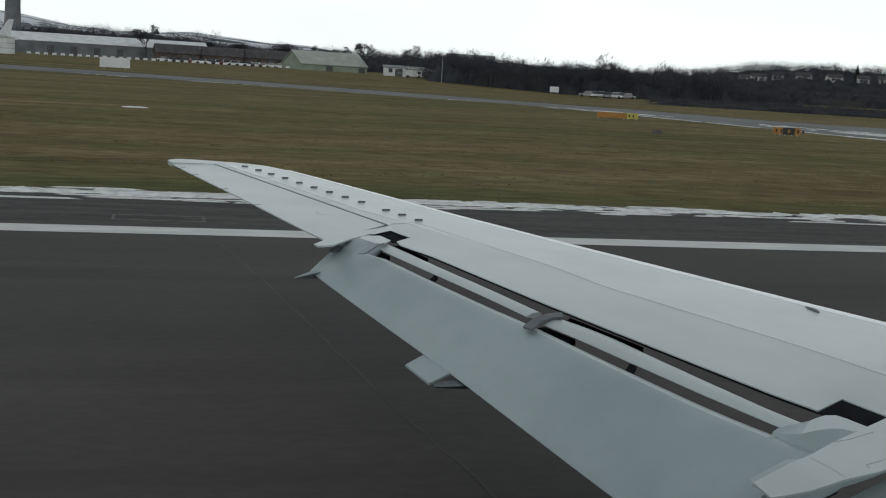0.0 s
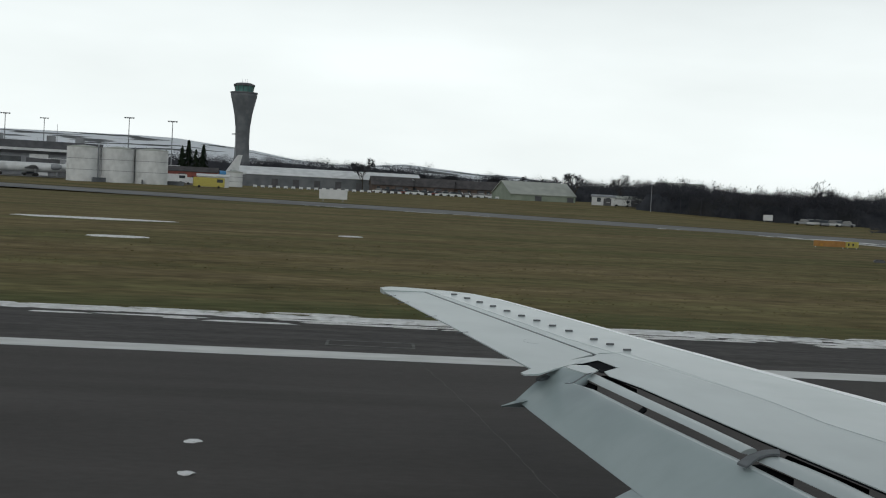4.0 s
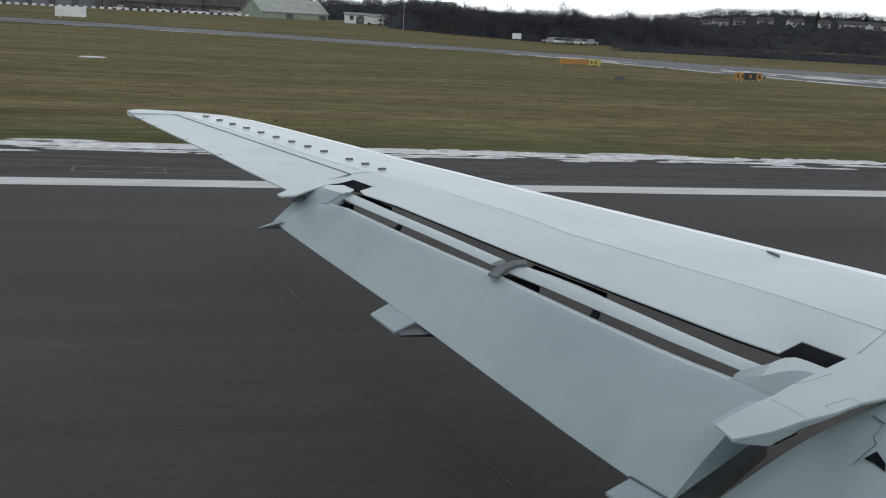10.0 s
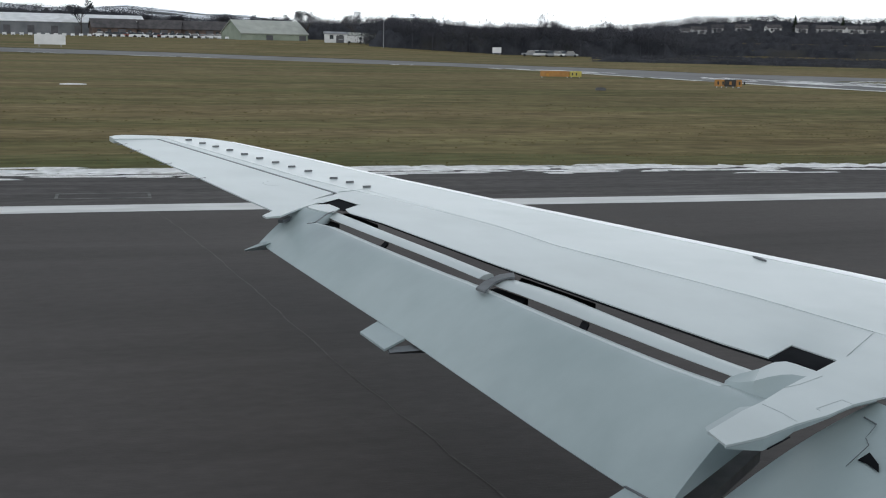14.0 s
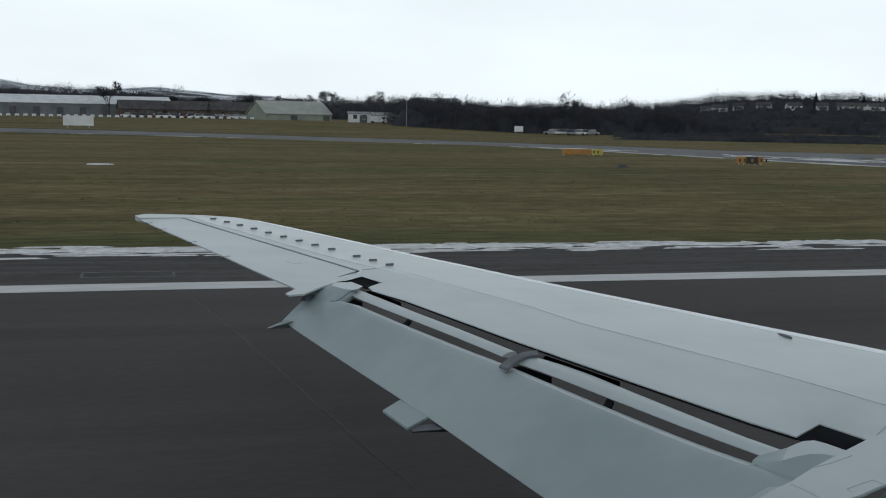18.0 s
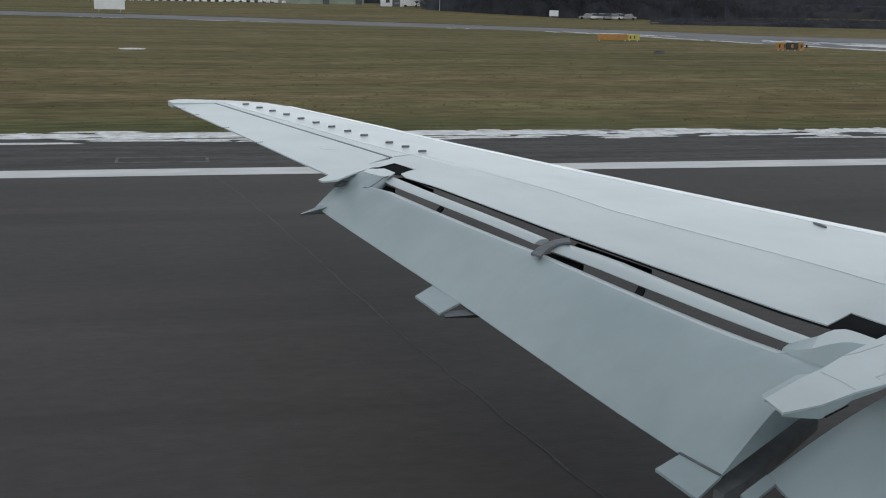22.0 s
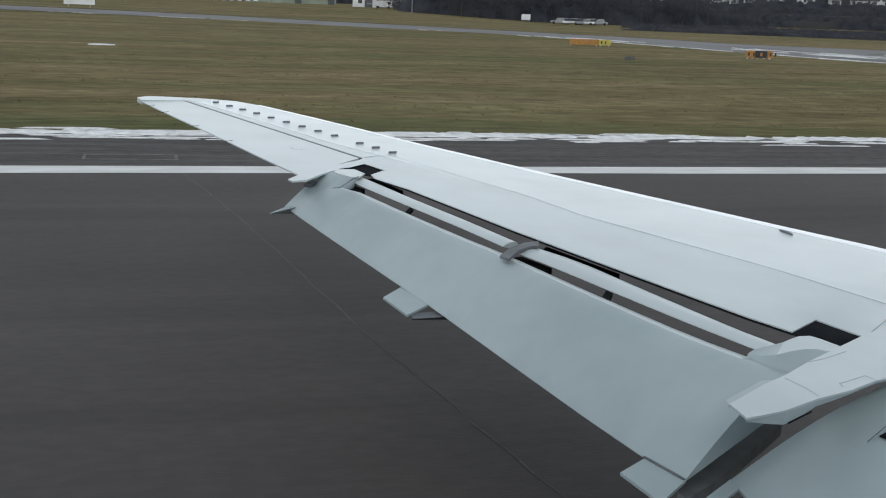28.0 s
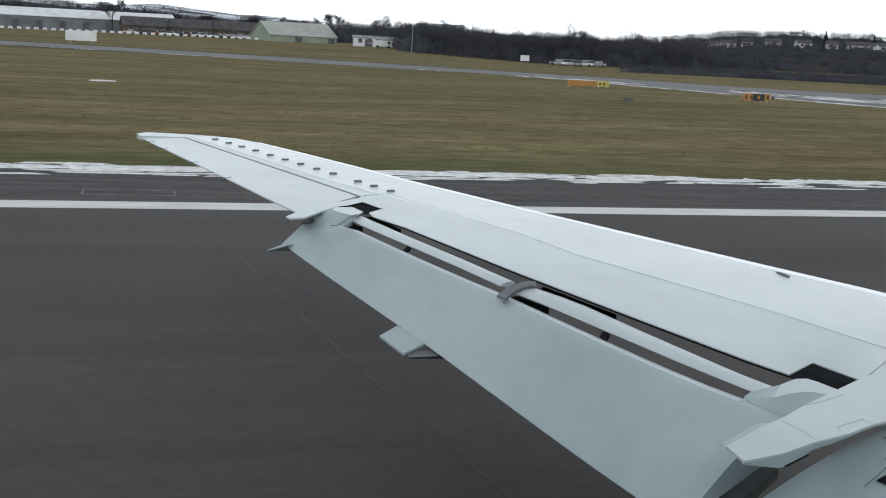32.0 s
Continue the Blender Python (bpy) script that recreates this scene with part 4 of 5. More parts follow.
def wood(name, az0, az1, r0, r1, count, hmin, hmax, label, seed, leafy=1.0, fine=90):
    """A winter wood: a dense lumpy thicket, and above it stems and ragged clumps of fine branches, drawn as many small slivers."""
    g = np.random.default_rng(seed)
    crowns, low = [], []

    def slivers(centre, size, flat):
        n = len(centre)
        return (centre[:, None, :] + g.normal(0, 1, (n, 3, 3)) * (size * np.array((1.0, 1.0, flat)))).reshape(-1, 3)

    for _ in range(count):
        a, r = g.uniform(az0, az1), g.uniform(r0, r1)
        x, y, z = polar(a, r)
        h = g.uniform(hmin, hmax) * (1 + 0.22 * noise.noise(Vector((a * 0.7, seed, 0))))
        w = g.uniform(0.26, 0.38) * h
        # branches gather in boughs, and the boughs in a rounded crown
        boughs = 11
        q, s, u = g.uniform(0, 2 * math.pi, boughs), np.sqrt(g.uniform(0, 1, boughs)), g.uniform(0, 1, boughs)
        bc = np.stack((x + w * s * np.cos(q), y + w * s * np.sin(q), z + h * (0.42 + 0.46 * u * (1.0 - 0.5 * s * s))), 1)
        ctr = bc[g.integers(0, boughs, fine)] + g.normal(0, 1, (fine, 3)) * (0.055 * h)
        crowns.append(slivers(ctr, 0.006 * h + 0.035, 1.7))
        m = fine // 2
        under = np.stack((x + g.normal(0, 0.5 * h, m), y + g.normal(0, 0.3 * h, m), z + g.uniform(0, 0.6, m) * h * leafy), 1)
        low.append(slivers(under, 0.008 * h + 0.05, 1.4))
        t = 0.012 * h + 0.03
        crowns.append(np.array(((x - t, y, z - 0.5), (x + t, y, z - 0.5), (x, y, z + 0.75 * h))))
    # rows of thicket, each a ragged bank with a rounded top
    verts, faces = [], []
    hm = (hmin + hmax) / 2
    steps = max(24, int((az1 - az0) * radians(1) * (r0 + r1) / 2 / 1.6))
    for k in range(4):
        r = r0 + (r1 - r0) * (k + 0.3) / 4
        first = len(verts)
        for i in range(steps + 1):
            a = az0 + (az1 - az0) * i / steps
            rr = r + 0.5 * hm * noise.noise(Vector((a * 1.3, k * 5.0, seed)))
            x, y, z = polar(a, rr)
            top = hm * leafy * (0.40 + 0.20 * noise.noise(Vector((a * 0.9, k * 3.0, seed + 4))) + 0.16 * noise.noise(Vector((a * 5.0, k * 3.0, seed + 7)))) + 0.05 * hm * g.uniform(-1, 1)
            top *= smooth01(0, 0.05, i / steps) * (1 - smooth01(0.95, 1, i / steps)) * 0.8 + 0.2
            d = Vector((x, y, 0)).normalized() * 0.22 * hm
            for off, hz in ((-1.6, -0.4), (-1.1, 0.55 * top), (-0.4, 0.9 * top), (0.2, top), (1.4, -0.4)):
                verts.append((x + d.x * off, y + d.y * off, z + hz))
        for i in range(steps):
            for c in range(4):
                v = first + 5 * i + c
                faces.append((v, v + 5, v + 6, v + 1))
    bank = stuff_mesh("thicket", verts, faces, M_SCRUB, "dense dark thicket of the winter wood", "woodland")
    for f in bank.data.polygons:
        f.use_smooth = True
    for nm, rows, material, lab in ((name, low, M_SCRUB, label), ("bare_" + name, crowns, M_TWIG, "bare crowns of a dark winter wood")):
        v = np.concatenate(rows)
        stuff_mesh(nm, v.tolist(), np.arange(len(v)).reshape(-1, 3).tolist(), material, lab, "woodland")


wood("wood", 12.2, 27.0, 330, 430, 420, 7.8, 11.3, "dense dark winter woodland beyond the airfield", 11, 1.2, 560)
wood("wood", 25.0, 46.0, 400, 540, 460, 3.8, 6.5, "dark winter woodland on the far slope", 12, 1.2, 260)
wood("wood", -13.0, 14.0, 496, 640, 620, 8.5, 12, "dark winter woodland behind the buildings", 13, 1.2, 300)
wood("wood", -26.0, 2.0, 760, 980, 480, 12, 18, "far dark belt of trees", 14, 1.2, 190)
wood("wood", 24.0, 46.0, 640, 740, 480, 9.5, 12.5, "dark winter woodland along the top of the slope", 18, 1.2, 200)
wood("scrub_belt", 23.0, 46.0, 225, 390, 900, 0.6, 1.7, "low dark scrub behind the perimeter", 15, 1.3, 60)
wood("wood", 44.0, 64.0, 380, 700, 200, 8, 12, "dark winter woodland ahead", 16, 1.2, 60)


def bare_tree(seed, h):
    """Trunk and limbs as one mesh, fine branches as another."""
    rng = random.Random(seed)
    bt, bb = bmesh.new(), bmesh.new()

    def grow(p, d, length, r, depth):
        q = p + d * length
        tube(bt if depth < 3 else bb, p, q, max(r, 0.035), max(r * 0.68, 0.03), 6 if depth < 2 else 4)
        if depth >= 8:
            return
        for _ in range(4 if depth == 0 else 3 if depth < 4 else 2):
            nd = (d + Vector((rng.uniform(-1, 1), rng.uniform(-1, 1), rng.uniform(-0.3, 0.5))) * (0.85 if depth < 2 else 0.8)).normalized()
            grow(q, nd, length * rng.uniform(0.6, 0.82), r * 0.66, depth + 1)

    grow(Vector((0, 0, -0.3)), Vector((0.02, 0.02, 1)).normalized(), h * 0.25, h * 0.016, 0)
    return bt, bb


def plant_tree(az, r, h, seed, label):
    x, y, z = polar(az, r)
    e = empty("tree", label, "tree", pose(x, y, z), "bare trees")
    bt, bb = bare_tree(seed, h)
    part("trunk", bt, M_BARK, e)
    part("crown", bb, M_TWIG, e, "bare branching crown")
    return e


plant_tree(9.2, 478, 15.5, 1, "tall bare broadleaf tree behind the green hangar")
plant_tree(20.6, 345, 13.5, 2, "bare tree standing above the dark wood")
plant_tree(5.4, 482, 11.5, 3, "bare tree among the houses")
plant_tree(1.4, 482, 12, 4, "spreading bare tree in front of the long hangar")
plant_tree(3.1, 484, 11.5, 6, "bare tree among the houses")
plant_tree(25.2, 360, 11.5, 5, "bare tree above the dark wood")
big = plant_tree(-1.2, 452, 15, 7, "tall spreading bare tree in front of the long hangar")
for az, r, k, turn in ((-5.6, 500, 0.85, 40), (-4.4, 506, 0.7, 130), (0.2, 500, 0.8, 75), (6.9, 505, 0.75, 200), (11.4, 470, 0.9, 300), (8.0, 520, 0.8, 20), (13.6, 440, 0.75, 160)):
    x, y, z = polar(az, r)
    copy_thing(big, pose(x, y, z, 0, 0, turn) @ Matrix.Scale(k, 4))

# ---- snow-patched hills on the horizon ----
bm = bmesh.new()
rows = []
for j, (r, k) in enumerate(((1500, 0.0), (1900, 0.35), (2500, 0.75), (3000, 1.0), (3500, 0.7))):
    row = []
    for i in range(61):
        az = -45 + 110 * i / 60
        ridge = 36 + 26 * (1 - smooth01(-10, -2, az)) - 20 * smooth01(-2, 22, az) + 16 * noise.noise(Vector((az * 0.09, j * 0.6, 2.0))) + 6 * noise.noise(Vector((az * 0.4, j, 5.0)))
        x, y, _ = polar(az, r, 0)
        row.append((x, y, 12.5 + k * ridge * r / 3000 * 1.5 - (4 if j == 0 else 0)))
    rows.append(row)
loft(bm, rows, closed=False)
bmesh.ops.recalc_face_normals(bm, faces=bm.faces)
structure("backdrop_hills", bm, M_HILL, "low distant hills patched with snow", True)

# ---- buildings beyond the grass ----
def gable(name, label, category, az, r, length, depth, eave, ridge, turn, wall_m, roof_m, windows=0, doors=1, group="", sink=0.3):
    x, y, z = polar(az, r)
    e = empty(name, label, category, pose(x, y, z, 0, 0, turn - az), group)
    L, D = length / 2, depth / 2
    bm = bmesh.new()
    pts = ((-D, -sink), (D, -sink), (D, eave), (0, ridge - 0.12), (-D, eave))
    loft(bm, [[(sx, py, pz) for py, pz in pts] for sx in (-L, L)])
    bmesh.ops.recalc_face_normals(bm, faces=bm.faces)
    part("wall", bm, wall_m, e)
    for sgn in (-1, 1):
        bm = bmesh.new()
        o = 0.35
        k = (ridge - eave) / D
        a = [(-L - o, sgn * (D + o), eave - k * o), (L + o, sgn * (D + o), eave - k * o), (L + o, 0, ridge), (-L - o, 0, ridge)]
        loft(bm, [a, [(px, py, pz + 0.22) for px, py, pz in a]])
        bmesh.ops.recalc_face_normals(bm, faces=bm.faces)
        part("roof", bm, roof_m, e)
    for i in range(windows):
        u = -L + length * (i + 0.7) / (windows + 0.4)
        w = part("window", boxm(u - 0.6, u + 0.6, -D - 0.05, -D + 0.1, 1.0, min(eave - 0.3, 2.3)), M_GLASS, e)
        part("sill", boxm(u - 0.7, u + 0.7, -D - 0.14, -D - 0.051, 0.9, 1.0), M_WHITE, w)
    for i in range(doors):
        u = -L + length * (i + 0.5) / doors + 0.17 * length
        part("door", boxm(u - 1.2, u + 1.2, -D - 0.08, -D + 0.1, -sink, min(eave - 0.5, 3.2)), M_DARKGREY, e)
    return e


# green hangar and neighbours
gable("hangar", "pale green hangar with a light sheet roof", "hangar", 7.2, 405, 24, 17, 2.0, 6.2, 24, M_GREEN, M_ROOF, 0, 2)
for az, r, ln, t in ((0.2, 430, 15, 8), (1.3, 438, 9, 84), (2.2, 434, 17, -6), (3.3, 444, 8, 97), (4.2, 438, 16, 9), (5.2, 446, 12, -12), (5.9, 452, 8, 88)):
    gable("house", "low white-gabled house with a dark slate roof" if abs(t) > 80 else "long low brown brick house with a dark slate roof", "house", az, r, ln, 8, 3.0, 5.8, t, M_WHITE if abs(t) > 80 else M_BRICK, M_SLATE, 4, 1, "brick houses by the perimeter")
gable("cabin", "small white site cabin beside the hangar", "cabin", 10.6, 372, 7, 4, 2.6, 3.1, 4, M_WHITE, M_GREY, 2, 1)
gable("shed", "low grey shed in front of dark trees", "shed", 11.9, 385, 12, 5, 2.3, 3.0, -6, M_GREY, M_ROOF, 2, 1)
for i in range(16):
    gable("house", "small white harled house on the wooded slope", "house", 23.6 + 0.95 * i + 0.5 * math.sin(7.1 * i), 545 + 60 * ((i * 5) % 7) / 6, 5 + (i * 7) % 3, 5, 2.7, 4.1, (i * 37) % 50 - 25, M_WHITE, M_SLATE, 2, 1, "white houses on the slope", 4)
gable("house", "white house roofs behind the wood", "house", 14.2, 560, 22, 9, 8.5, 11.0, 0, M_WHITE, M_ROOF, 4, 1, "", 3)

# long hangar with a pale roof, red brick building, white hut
gable("long_hangar", "long grey hangar under a pale sheet roof", "hangar", -3.0, 470, 74, 24, 4.6, 7.6, 3, M_CONC, M_PALE, 0, 9)
gable("hut", "white flat hut with a dark doorway", "hut", -8.4, 350, 9, 5, 3.0, 3.5, 2, M_WHITE, M_WHITE, 1, 1)
gable("brick_building", "low red brick building", "building", -9.6, 405, 20, 8, 4.0, 5.4, -5, M_RED, M_SLATE, 4, 2)

# barrier blocks along the perimeter road
def barrier(az, r, i):
    x, y, z = polar(az, r)
    e = empty("barrier", "white plastic road barrier block", "barrier", pose(x, y, z - 0.02, 0, 0, -az), "barrier blocks on the perimeter")
    bm = bmesh.new()
    loft(bm, [[(sx, -0.3, 0), (sx, 0.3, 0), (sx, 0.14, 0.8), (sx, -0.14, 0.8)] for sx in (-0.62, 0.62)])
    bmesh.ops.recalc_face_normals(bm, faces=bm.faces)
    part("block", bm, M_WHITE, e)
    part("foot", boxm(-0.4, 0.4, -0.42, -0.3, 0.0, 0.16), M_BLACK, e)


for i in range(34):
    barrier(-6.4 + 0.37 * i, 386 + 0.4 * i, i)


# ---- vehicles ----
def vehicle(name, label, category, az, r, turn, length, width, height, paint, cabin=(0.25, 0.85), box_body=False, group=""):
    x, y, z = polar(az, r)
    e = empty(name, label, category, pose(x, y, z, 0, 0, turn - az), group)
    L, w, belt = length / 2, width / 2, height * (0.95 if box_body else 0.58)
    bm = boxm(-L, L, -w, w, 0.3, belt, 0.12)
    body = part("body", bm, paint, e)
    if not box_body:
        bm = bmesh.new()
        a, b = -L + length * cabin[0], -L + length * cabin[1]
        loft(bm, [[(a, -w * 0.95, belt), (b, -w * 0.95, belt), (b, w * 0.95, belt), (a, w * 0.95, belt)], [(a + 0.12 * length, -w * 0.8, height), (b - 0.1 * length, -w * 0.8, height), (b - 0.1 * length, w * 0.8, height), (a + 0.12 * length, w * 0.8, height)]])
        part("cabin", bm, M_GLASS, e)
        part("roof", boxm(a + 0.12 * length, b - 0.1 * length, -w * 0.78, w * 0.78, height, height + 0.04), paint, e)
    else:
        part("windscreen", boxm(L - 0.02, L + 0.02, -w * 0.85, w * 0.85, height * 0.5, height * 0.82), M_GLASS, e)
        part("side_window", boxm(L - 0.25 * length, L - 0.06 * length, -w - 0.02, -w + 0.05, height * 0.52, height * 0.82), M_GLASS, e)
    for sx in (-0.62, 0.62):
        for sy in (-1, 1):
            bm = bmesh.new()
            lathe(bm, [(0.2, -0.1), (0.33, -0.09), (0.34, 0.0), (0.33, 0.09), (0.2, 0.1)], 12)
            bmesh.ops.rotate(bm, verts=bm.verts, matrix=Matrix.Rotation(radians(90), 3, "X"))
            bmesh.ops.translate(bm, verts=bm.verts, vec=(sx * L, sy * (w - 0.08), 0.34))
            part("wheel", bm, M_TYRE, e)
    part("headlight", boxm(L - 0.03, L + 0.03, -w * 0.85, -w * 0.5, 0.55, 0.75), M_PAINT, body)
    part("headlight", boxm(L - 0.03, L + 0.03, w * 0.5, w * 0.85, 0.55, 0.75), M_PAINT, body)
    return e


rng = random.Random(3)
for i in range(7):
    vehicle("car", "white parked car at the edge of the wood", "car", 20.0 + 0.32 * i, 300 + rng.uniform(-4, 4), 90 * (i % 2) + rng.uniform(-9, 9), 4.3, 1.8, 1.5, M_WHITE if i % 3 else M_GREY, group="cars by the wood")
for i in range(16):
    vehicle("car", "parked car in front of the brick houses", "car", -0.4 + 0.36 * i, 412 + rng.uniform(-5, 5), rng.uniform(-20, 20), 4.3, 1.8, 1.5, (M_WHITE, M_GREY, M_DARKGREY, M_RED, M_WHITE)[i % 5], group="cars by the houses")
vehicle("van", "white panel van beside the cabin", "van", 11.5, 360, 8, 5.2, 2.0, 2.3, M_WHITE, box_body=True)
vehicle("fuel_truck", "yellow and white airport tanker truck", "truck", -8.6, 330, 4, 8.5, 2.5, 3.0, M_LIME, box_body=True)
vehicle("bus", "white airport bus parked on the apron", "bus", -10.4, 395, 4, 10.5, 2.5, 3.1, M_WHITE, box_body=True)
vehicle("van", "white service van on the apron", "van", -9.3, 372, -8, 5.2, 2.0, 2.3, M_WHITE, box_body=True)
vehicle("car", "parked dark service car on the apron", "car", -16.8, 392, 10, 4.3, 1.8, 1.5, M_DARKGREY)

# board sign on the far grass, and a small notice by the wood
for az, r, w, h, lab in ((18.4, 318, 2.4, 1.5, "small white notice board at the edge of the wood"), (-2.6, 250, 6.0, 2.0, "long pale board standing in the grass")):
    x, y, z = polar(az, r)
    e = empty("notice_board", lab, "board", pose(x, y, z, 0, 0, -az))
    part("board", boxm(-w / 2, w / 2, -0.05, 0.05, 0.5, 0.5 + h), M_WHITE, e)
    for sx in (-w * 0.35, w * 0.35):
        part("post", boxm(sx - 0.06, sx + 0.06, 0.05, 0.15, -0.1, 0.4 + h), M_METAL, e)


# lamp post by the wood
x, y, z = polar(12.9, 330)
lp = empty("lamp_post", "thin grey lamp post in front of the dark wood", "lamp post", pose(x, y, z, 0, 0, -12.9))
part("pole", tube(bmesh.new(), (0, 0, -0.2), (0, 0, 7.2), 0.12, 0.07, 8), M_GREY, lp)
part("arm", tube(bmesh.new(), (0, 0, 7.1), (0.9, 0, 7.4), 0.05, 0.04, 6), M_GREY, lp)
part("lantern", boxm(0.8, 1.4, -0.12, 0.12, 7.3, 7.48, 0.03), M_DARKGREY, lp)


# ---- storage tanks ----
def tank(az, r, rad, h):
    x, y, z = polar(az, r)
    e = empty("storage_tank", "large white cylindrical fuel storage tank", "tank", pose(x, y, z, 0, 0, 20 * az), "fuel storage tanks")
    bm = bmesh.new()
    lathe(bm, [(rad, -0.3), (rad, h)], 36)
    part("shell", bm, M_WHITE, e)
    bm = bmesh.new()
    lathe(bm, [(rad + 0.08, h), (rad + 0.08, h + 0.15), (rad * 0.6, h + 0.5), (0.1, h + 0.75)], 36)
    part("roof", bm, M_ROOF, e)
    for k in (0.33, 0.66):
        bm = bmesh.new()
        lathe(bm, [(rad + 0.01, h * k), (rad + 0.07, h * k), (rad + 0.07, h * k + 0.12), (rad + 0.01, h * k + 0.12)], 36)
        part("ring", bm, M_GREY, e)
    part("ladder", boxm(-0.25, 0.25, -rad - 0.16, -rad - 0.02, 0.2, h + 0.9), M_GREY, e)
    part("bund", boxm(-rad - 1.5, rad + 1.5, -rad - 2.4, -rad - 2.0, -0.3, 1.1), M_CONC, e)


for az in (-14.4, -12.85, -11.3):
    tank(az, 345, 4.6, 9.4)
tank(-7.4, 372, 2.6, 4.4)


# ---- lamp masts ----
def mast(az, r, h):
    x, y, z = polar(az, r)
    e = empty("lamp_mast", "tall slender apron floodlight mast", "lamp mast", pose(x, y, z, 0, 0, -az), "apron floodlight masts")
    bm = bmesh.new()
    lathe(bm, [(0.28, -0.2), (0.22, h * 0.5), (0.13, h)], 10)
    part("pole", bm, M_GREY, e)
    part("crossbar", boxm(-1.9, 1.9, -0.1, 0.1, h, h + 0.18), M_GREY, e)
    for sx in (-1.5, -0.5, 0.5, 1.5):
        part("floodlight", boxm(sx - 0.35, sx + 0.35, -0.35, 0.1, h - 0.35, h), M_DARKGREY, e)


for az, r, h in ((-17.9, 500, 24), (-16.2, 560, 25), (-12.4, 470, 24), (-10.4, 480, 24), (-7.4, 560, 23), (-20.5, 500, 24)):
    mast(az, r, h)

# ---- control tower ----
x, y, z = polar(-7.1, 650)
tw = empty("control_tower", "tall grey waisted airport control tower", "control tower", pose(x, y, z - 9), )
bm = bmesh.new()
lathe(bm, [(9.0, 0), (8.2, 4), (6.4, 9), (4.9, 15), (4.1, 22), (3.8, 30), (4.0, 38), (4.9, 45), (6.2, 51), (7.2, 55), (7.2, 56.4)], 28)
for f in bm.faces:
    f.smooth = True
part("shaft", bm, M_CONC, tw)
bm = bmesh.new()
lathe(bm, [(7.5, 56.4), (7.5, 57.0), (5.0, 57.2)], 28)
part("balcony", bm, M_CONC, tw)
bm = bmesh.new()
lathe(bm, [(4.7, 57.0), (5.4, 60.4)], 12)
cab = part("cab_glazing", bm, M_GREENGLASS, tw, "green tinted cab glazing")
for i in range(12):
    q = 2 * math.pi * i / 12
    part("mullion", tube(bmesh.new(), (4.75 * math.cos(q), 4.75 * math.sin(q), 57.0), (5.45 * math.cos(q), 5.45 * math.sin(q), 60.4), 0.12, None, 4), M_DARKGREY, cab)
bm = bmesh.new()
lathe(bm, [(5.9, 60.4), (5.8, 61.2), (4.0, 62.0), (0.5, 62.2)], 24)
part("cab_roof", bm, M_DARKGREY, tw)
for dx in (-1.2, 0.4, 1.5):
    part("antenna", tube(bmesh.new(), (dx, 0, 62.0), (dx, 0, 64.5), 0.08, 0.04, 5), M_GREY, tw)

# ---- terminal ----
x, y, z = polar(-17.4, 448)
tm = empty("terminal_building", "long grey two-storey airport terminal with a white roof edge", "terminal", pose(x, y, z, 0, 0, 16))
part("wall", boxm(-48, 48, -9, 9, -0.4, 8.6), M_GREY, tm)
part("roof_edge", boxm(-49, 49, -11.5, 10, 8.6, 9.5), M_WHITE, tm, "bright white overhanging roof edge")
part("roof_fascia", boxm(-48.6, 48.6, -10.2, 9.5, 7.6, 8.598), M_DARKGREY, tm)
part("upper_storey", boxm(-40, 30, -3, 8, 9.5, 12.4), M_DARKGREY, tm)
for u in (-34, -14, 8, 30):
    bay = part("stair_bay", boxm(u - 3.2, u + 3.2, -10.0, -9.0, -0.3, 7.5), M_WHITE, tm)
    part("bay_window", boxm(u + 0.2, u + 2.8, -10.06, -9.9, 4.6, 6.2), M_GLASS, bay)
for u in (-26, -4, 18, 40):
    part("window_band", boxm(u - 6, u + 6, -9.1, -8.9, 3.8, 6.4), M_GLASS, tm)
    part("canopy", boxm(u - 6.5, u + 6.5, -11.5, -9.0, 2.6, 3.0), M_WHITE, tm)
for u in (-32, -18, -6, 12, 22):
    part("roof_unit", boxm(u - 1.6, u + 1.6, 1.0, 4.0, 12.4, 14.6), M_GREY, tm)
for u in (-20, 14):
    part("roof_mast", tube(bmesh.new(), (u, 3, 12.4), (u, 3, 19.0), 0.12, 0.06, 6), M_GREY, tm)


def jet_bridge(az, r, turn):
    x, y, z = polar(az, r)
    e = empty("jet_bridge", "dark covered passenger boarding bridge", "boarding bridge", pose(x, y, z, 0, 0, turn), "boarding bridges")
    bm = bmesh.new()
    loft(bm, [[(-9, -1.5, 3.0), (-9, 1.5, 3.0), (-9, 1.5, 6.0), (-9, -1.5, 6.0)], [(9, -1.5, 2.2), (9, 1.5, 2.2), (9, 1.5, 5.2), (9, -1.5, 5.2)]])
    bmesh.ops.recalc_face_normals(bm, faces=bm.faces)
    part("tunnel", bm, M_DARKGREY, e)
    part("roof_snow", boxm(-8.6, 8.6, -1.3, 1.3, 5.7, 5.9), M_WHITE, e)
    bm = bmesh.new()
    lathe(bm, [(2.4, 2.0), (2.4, 5.6)], 14, 10, 0)
    part("cab", bm, M_GREY, e)
    for u in (-6, 6):
        part("leg", boxm(u - 0.3, u + 0.3, -0.9, 0.9, -0.2, 3.2), M_GREY, e)


jet_bridge(-11.0, 418, -30)
jet_bridge(-16.0, 412, -35)


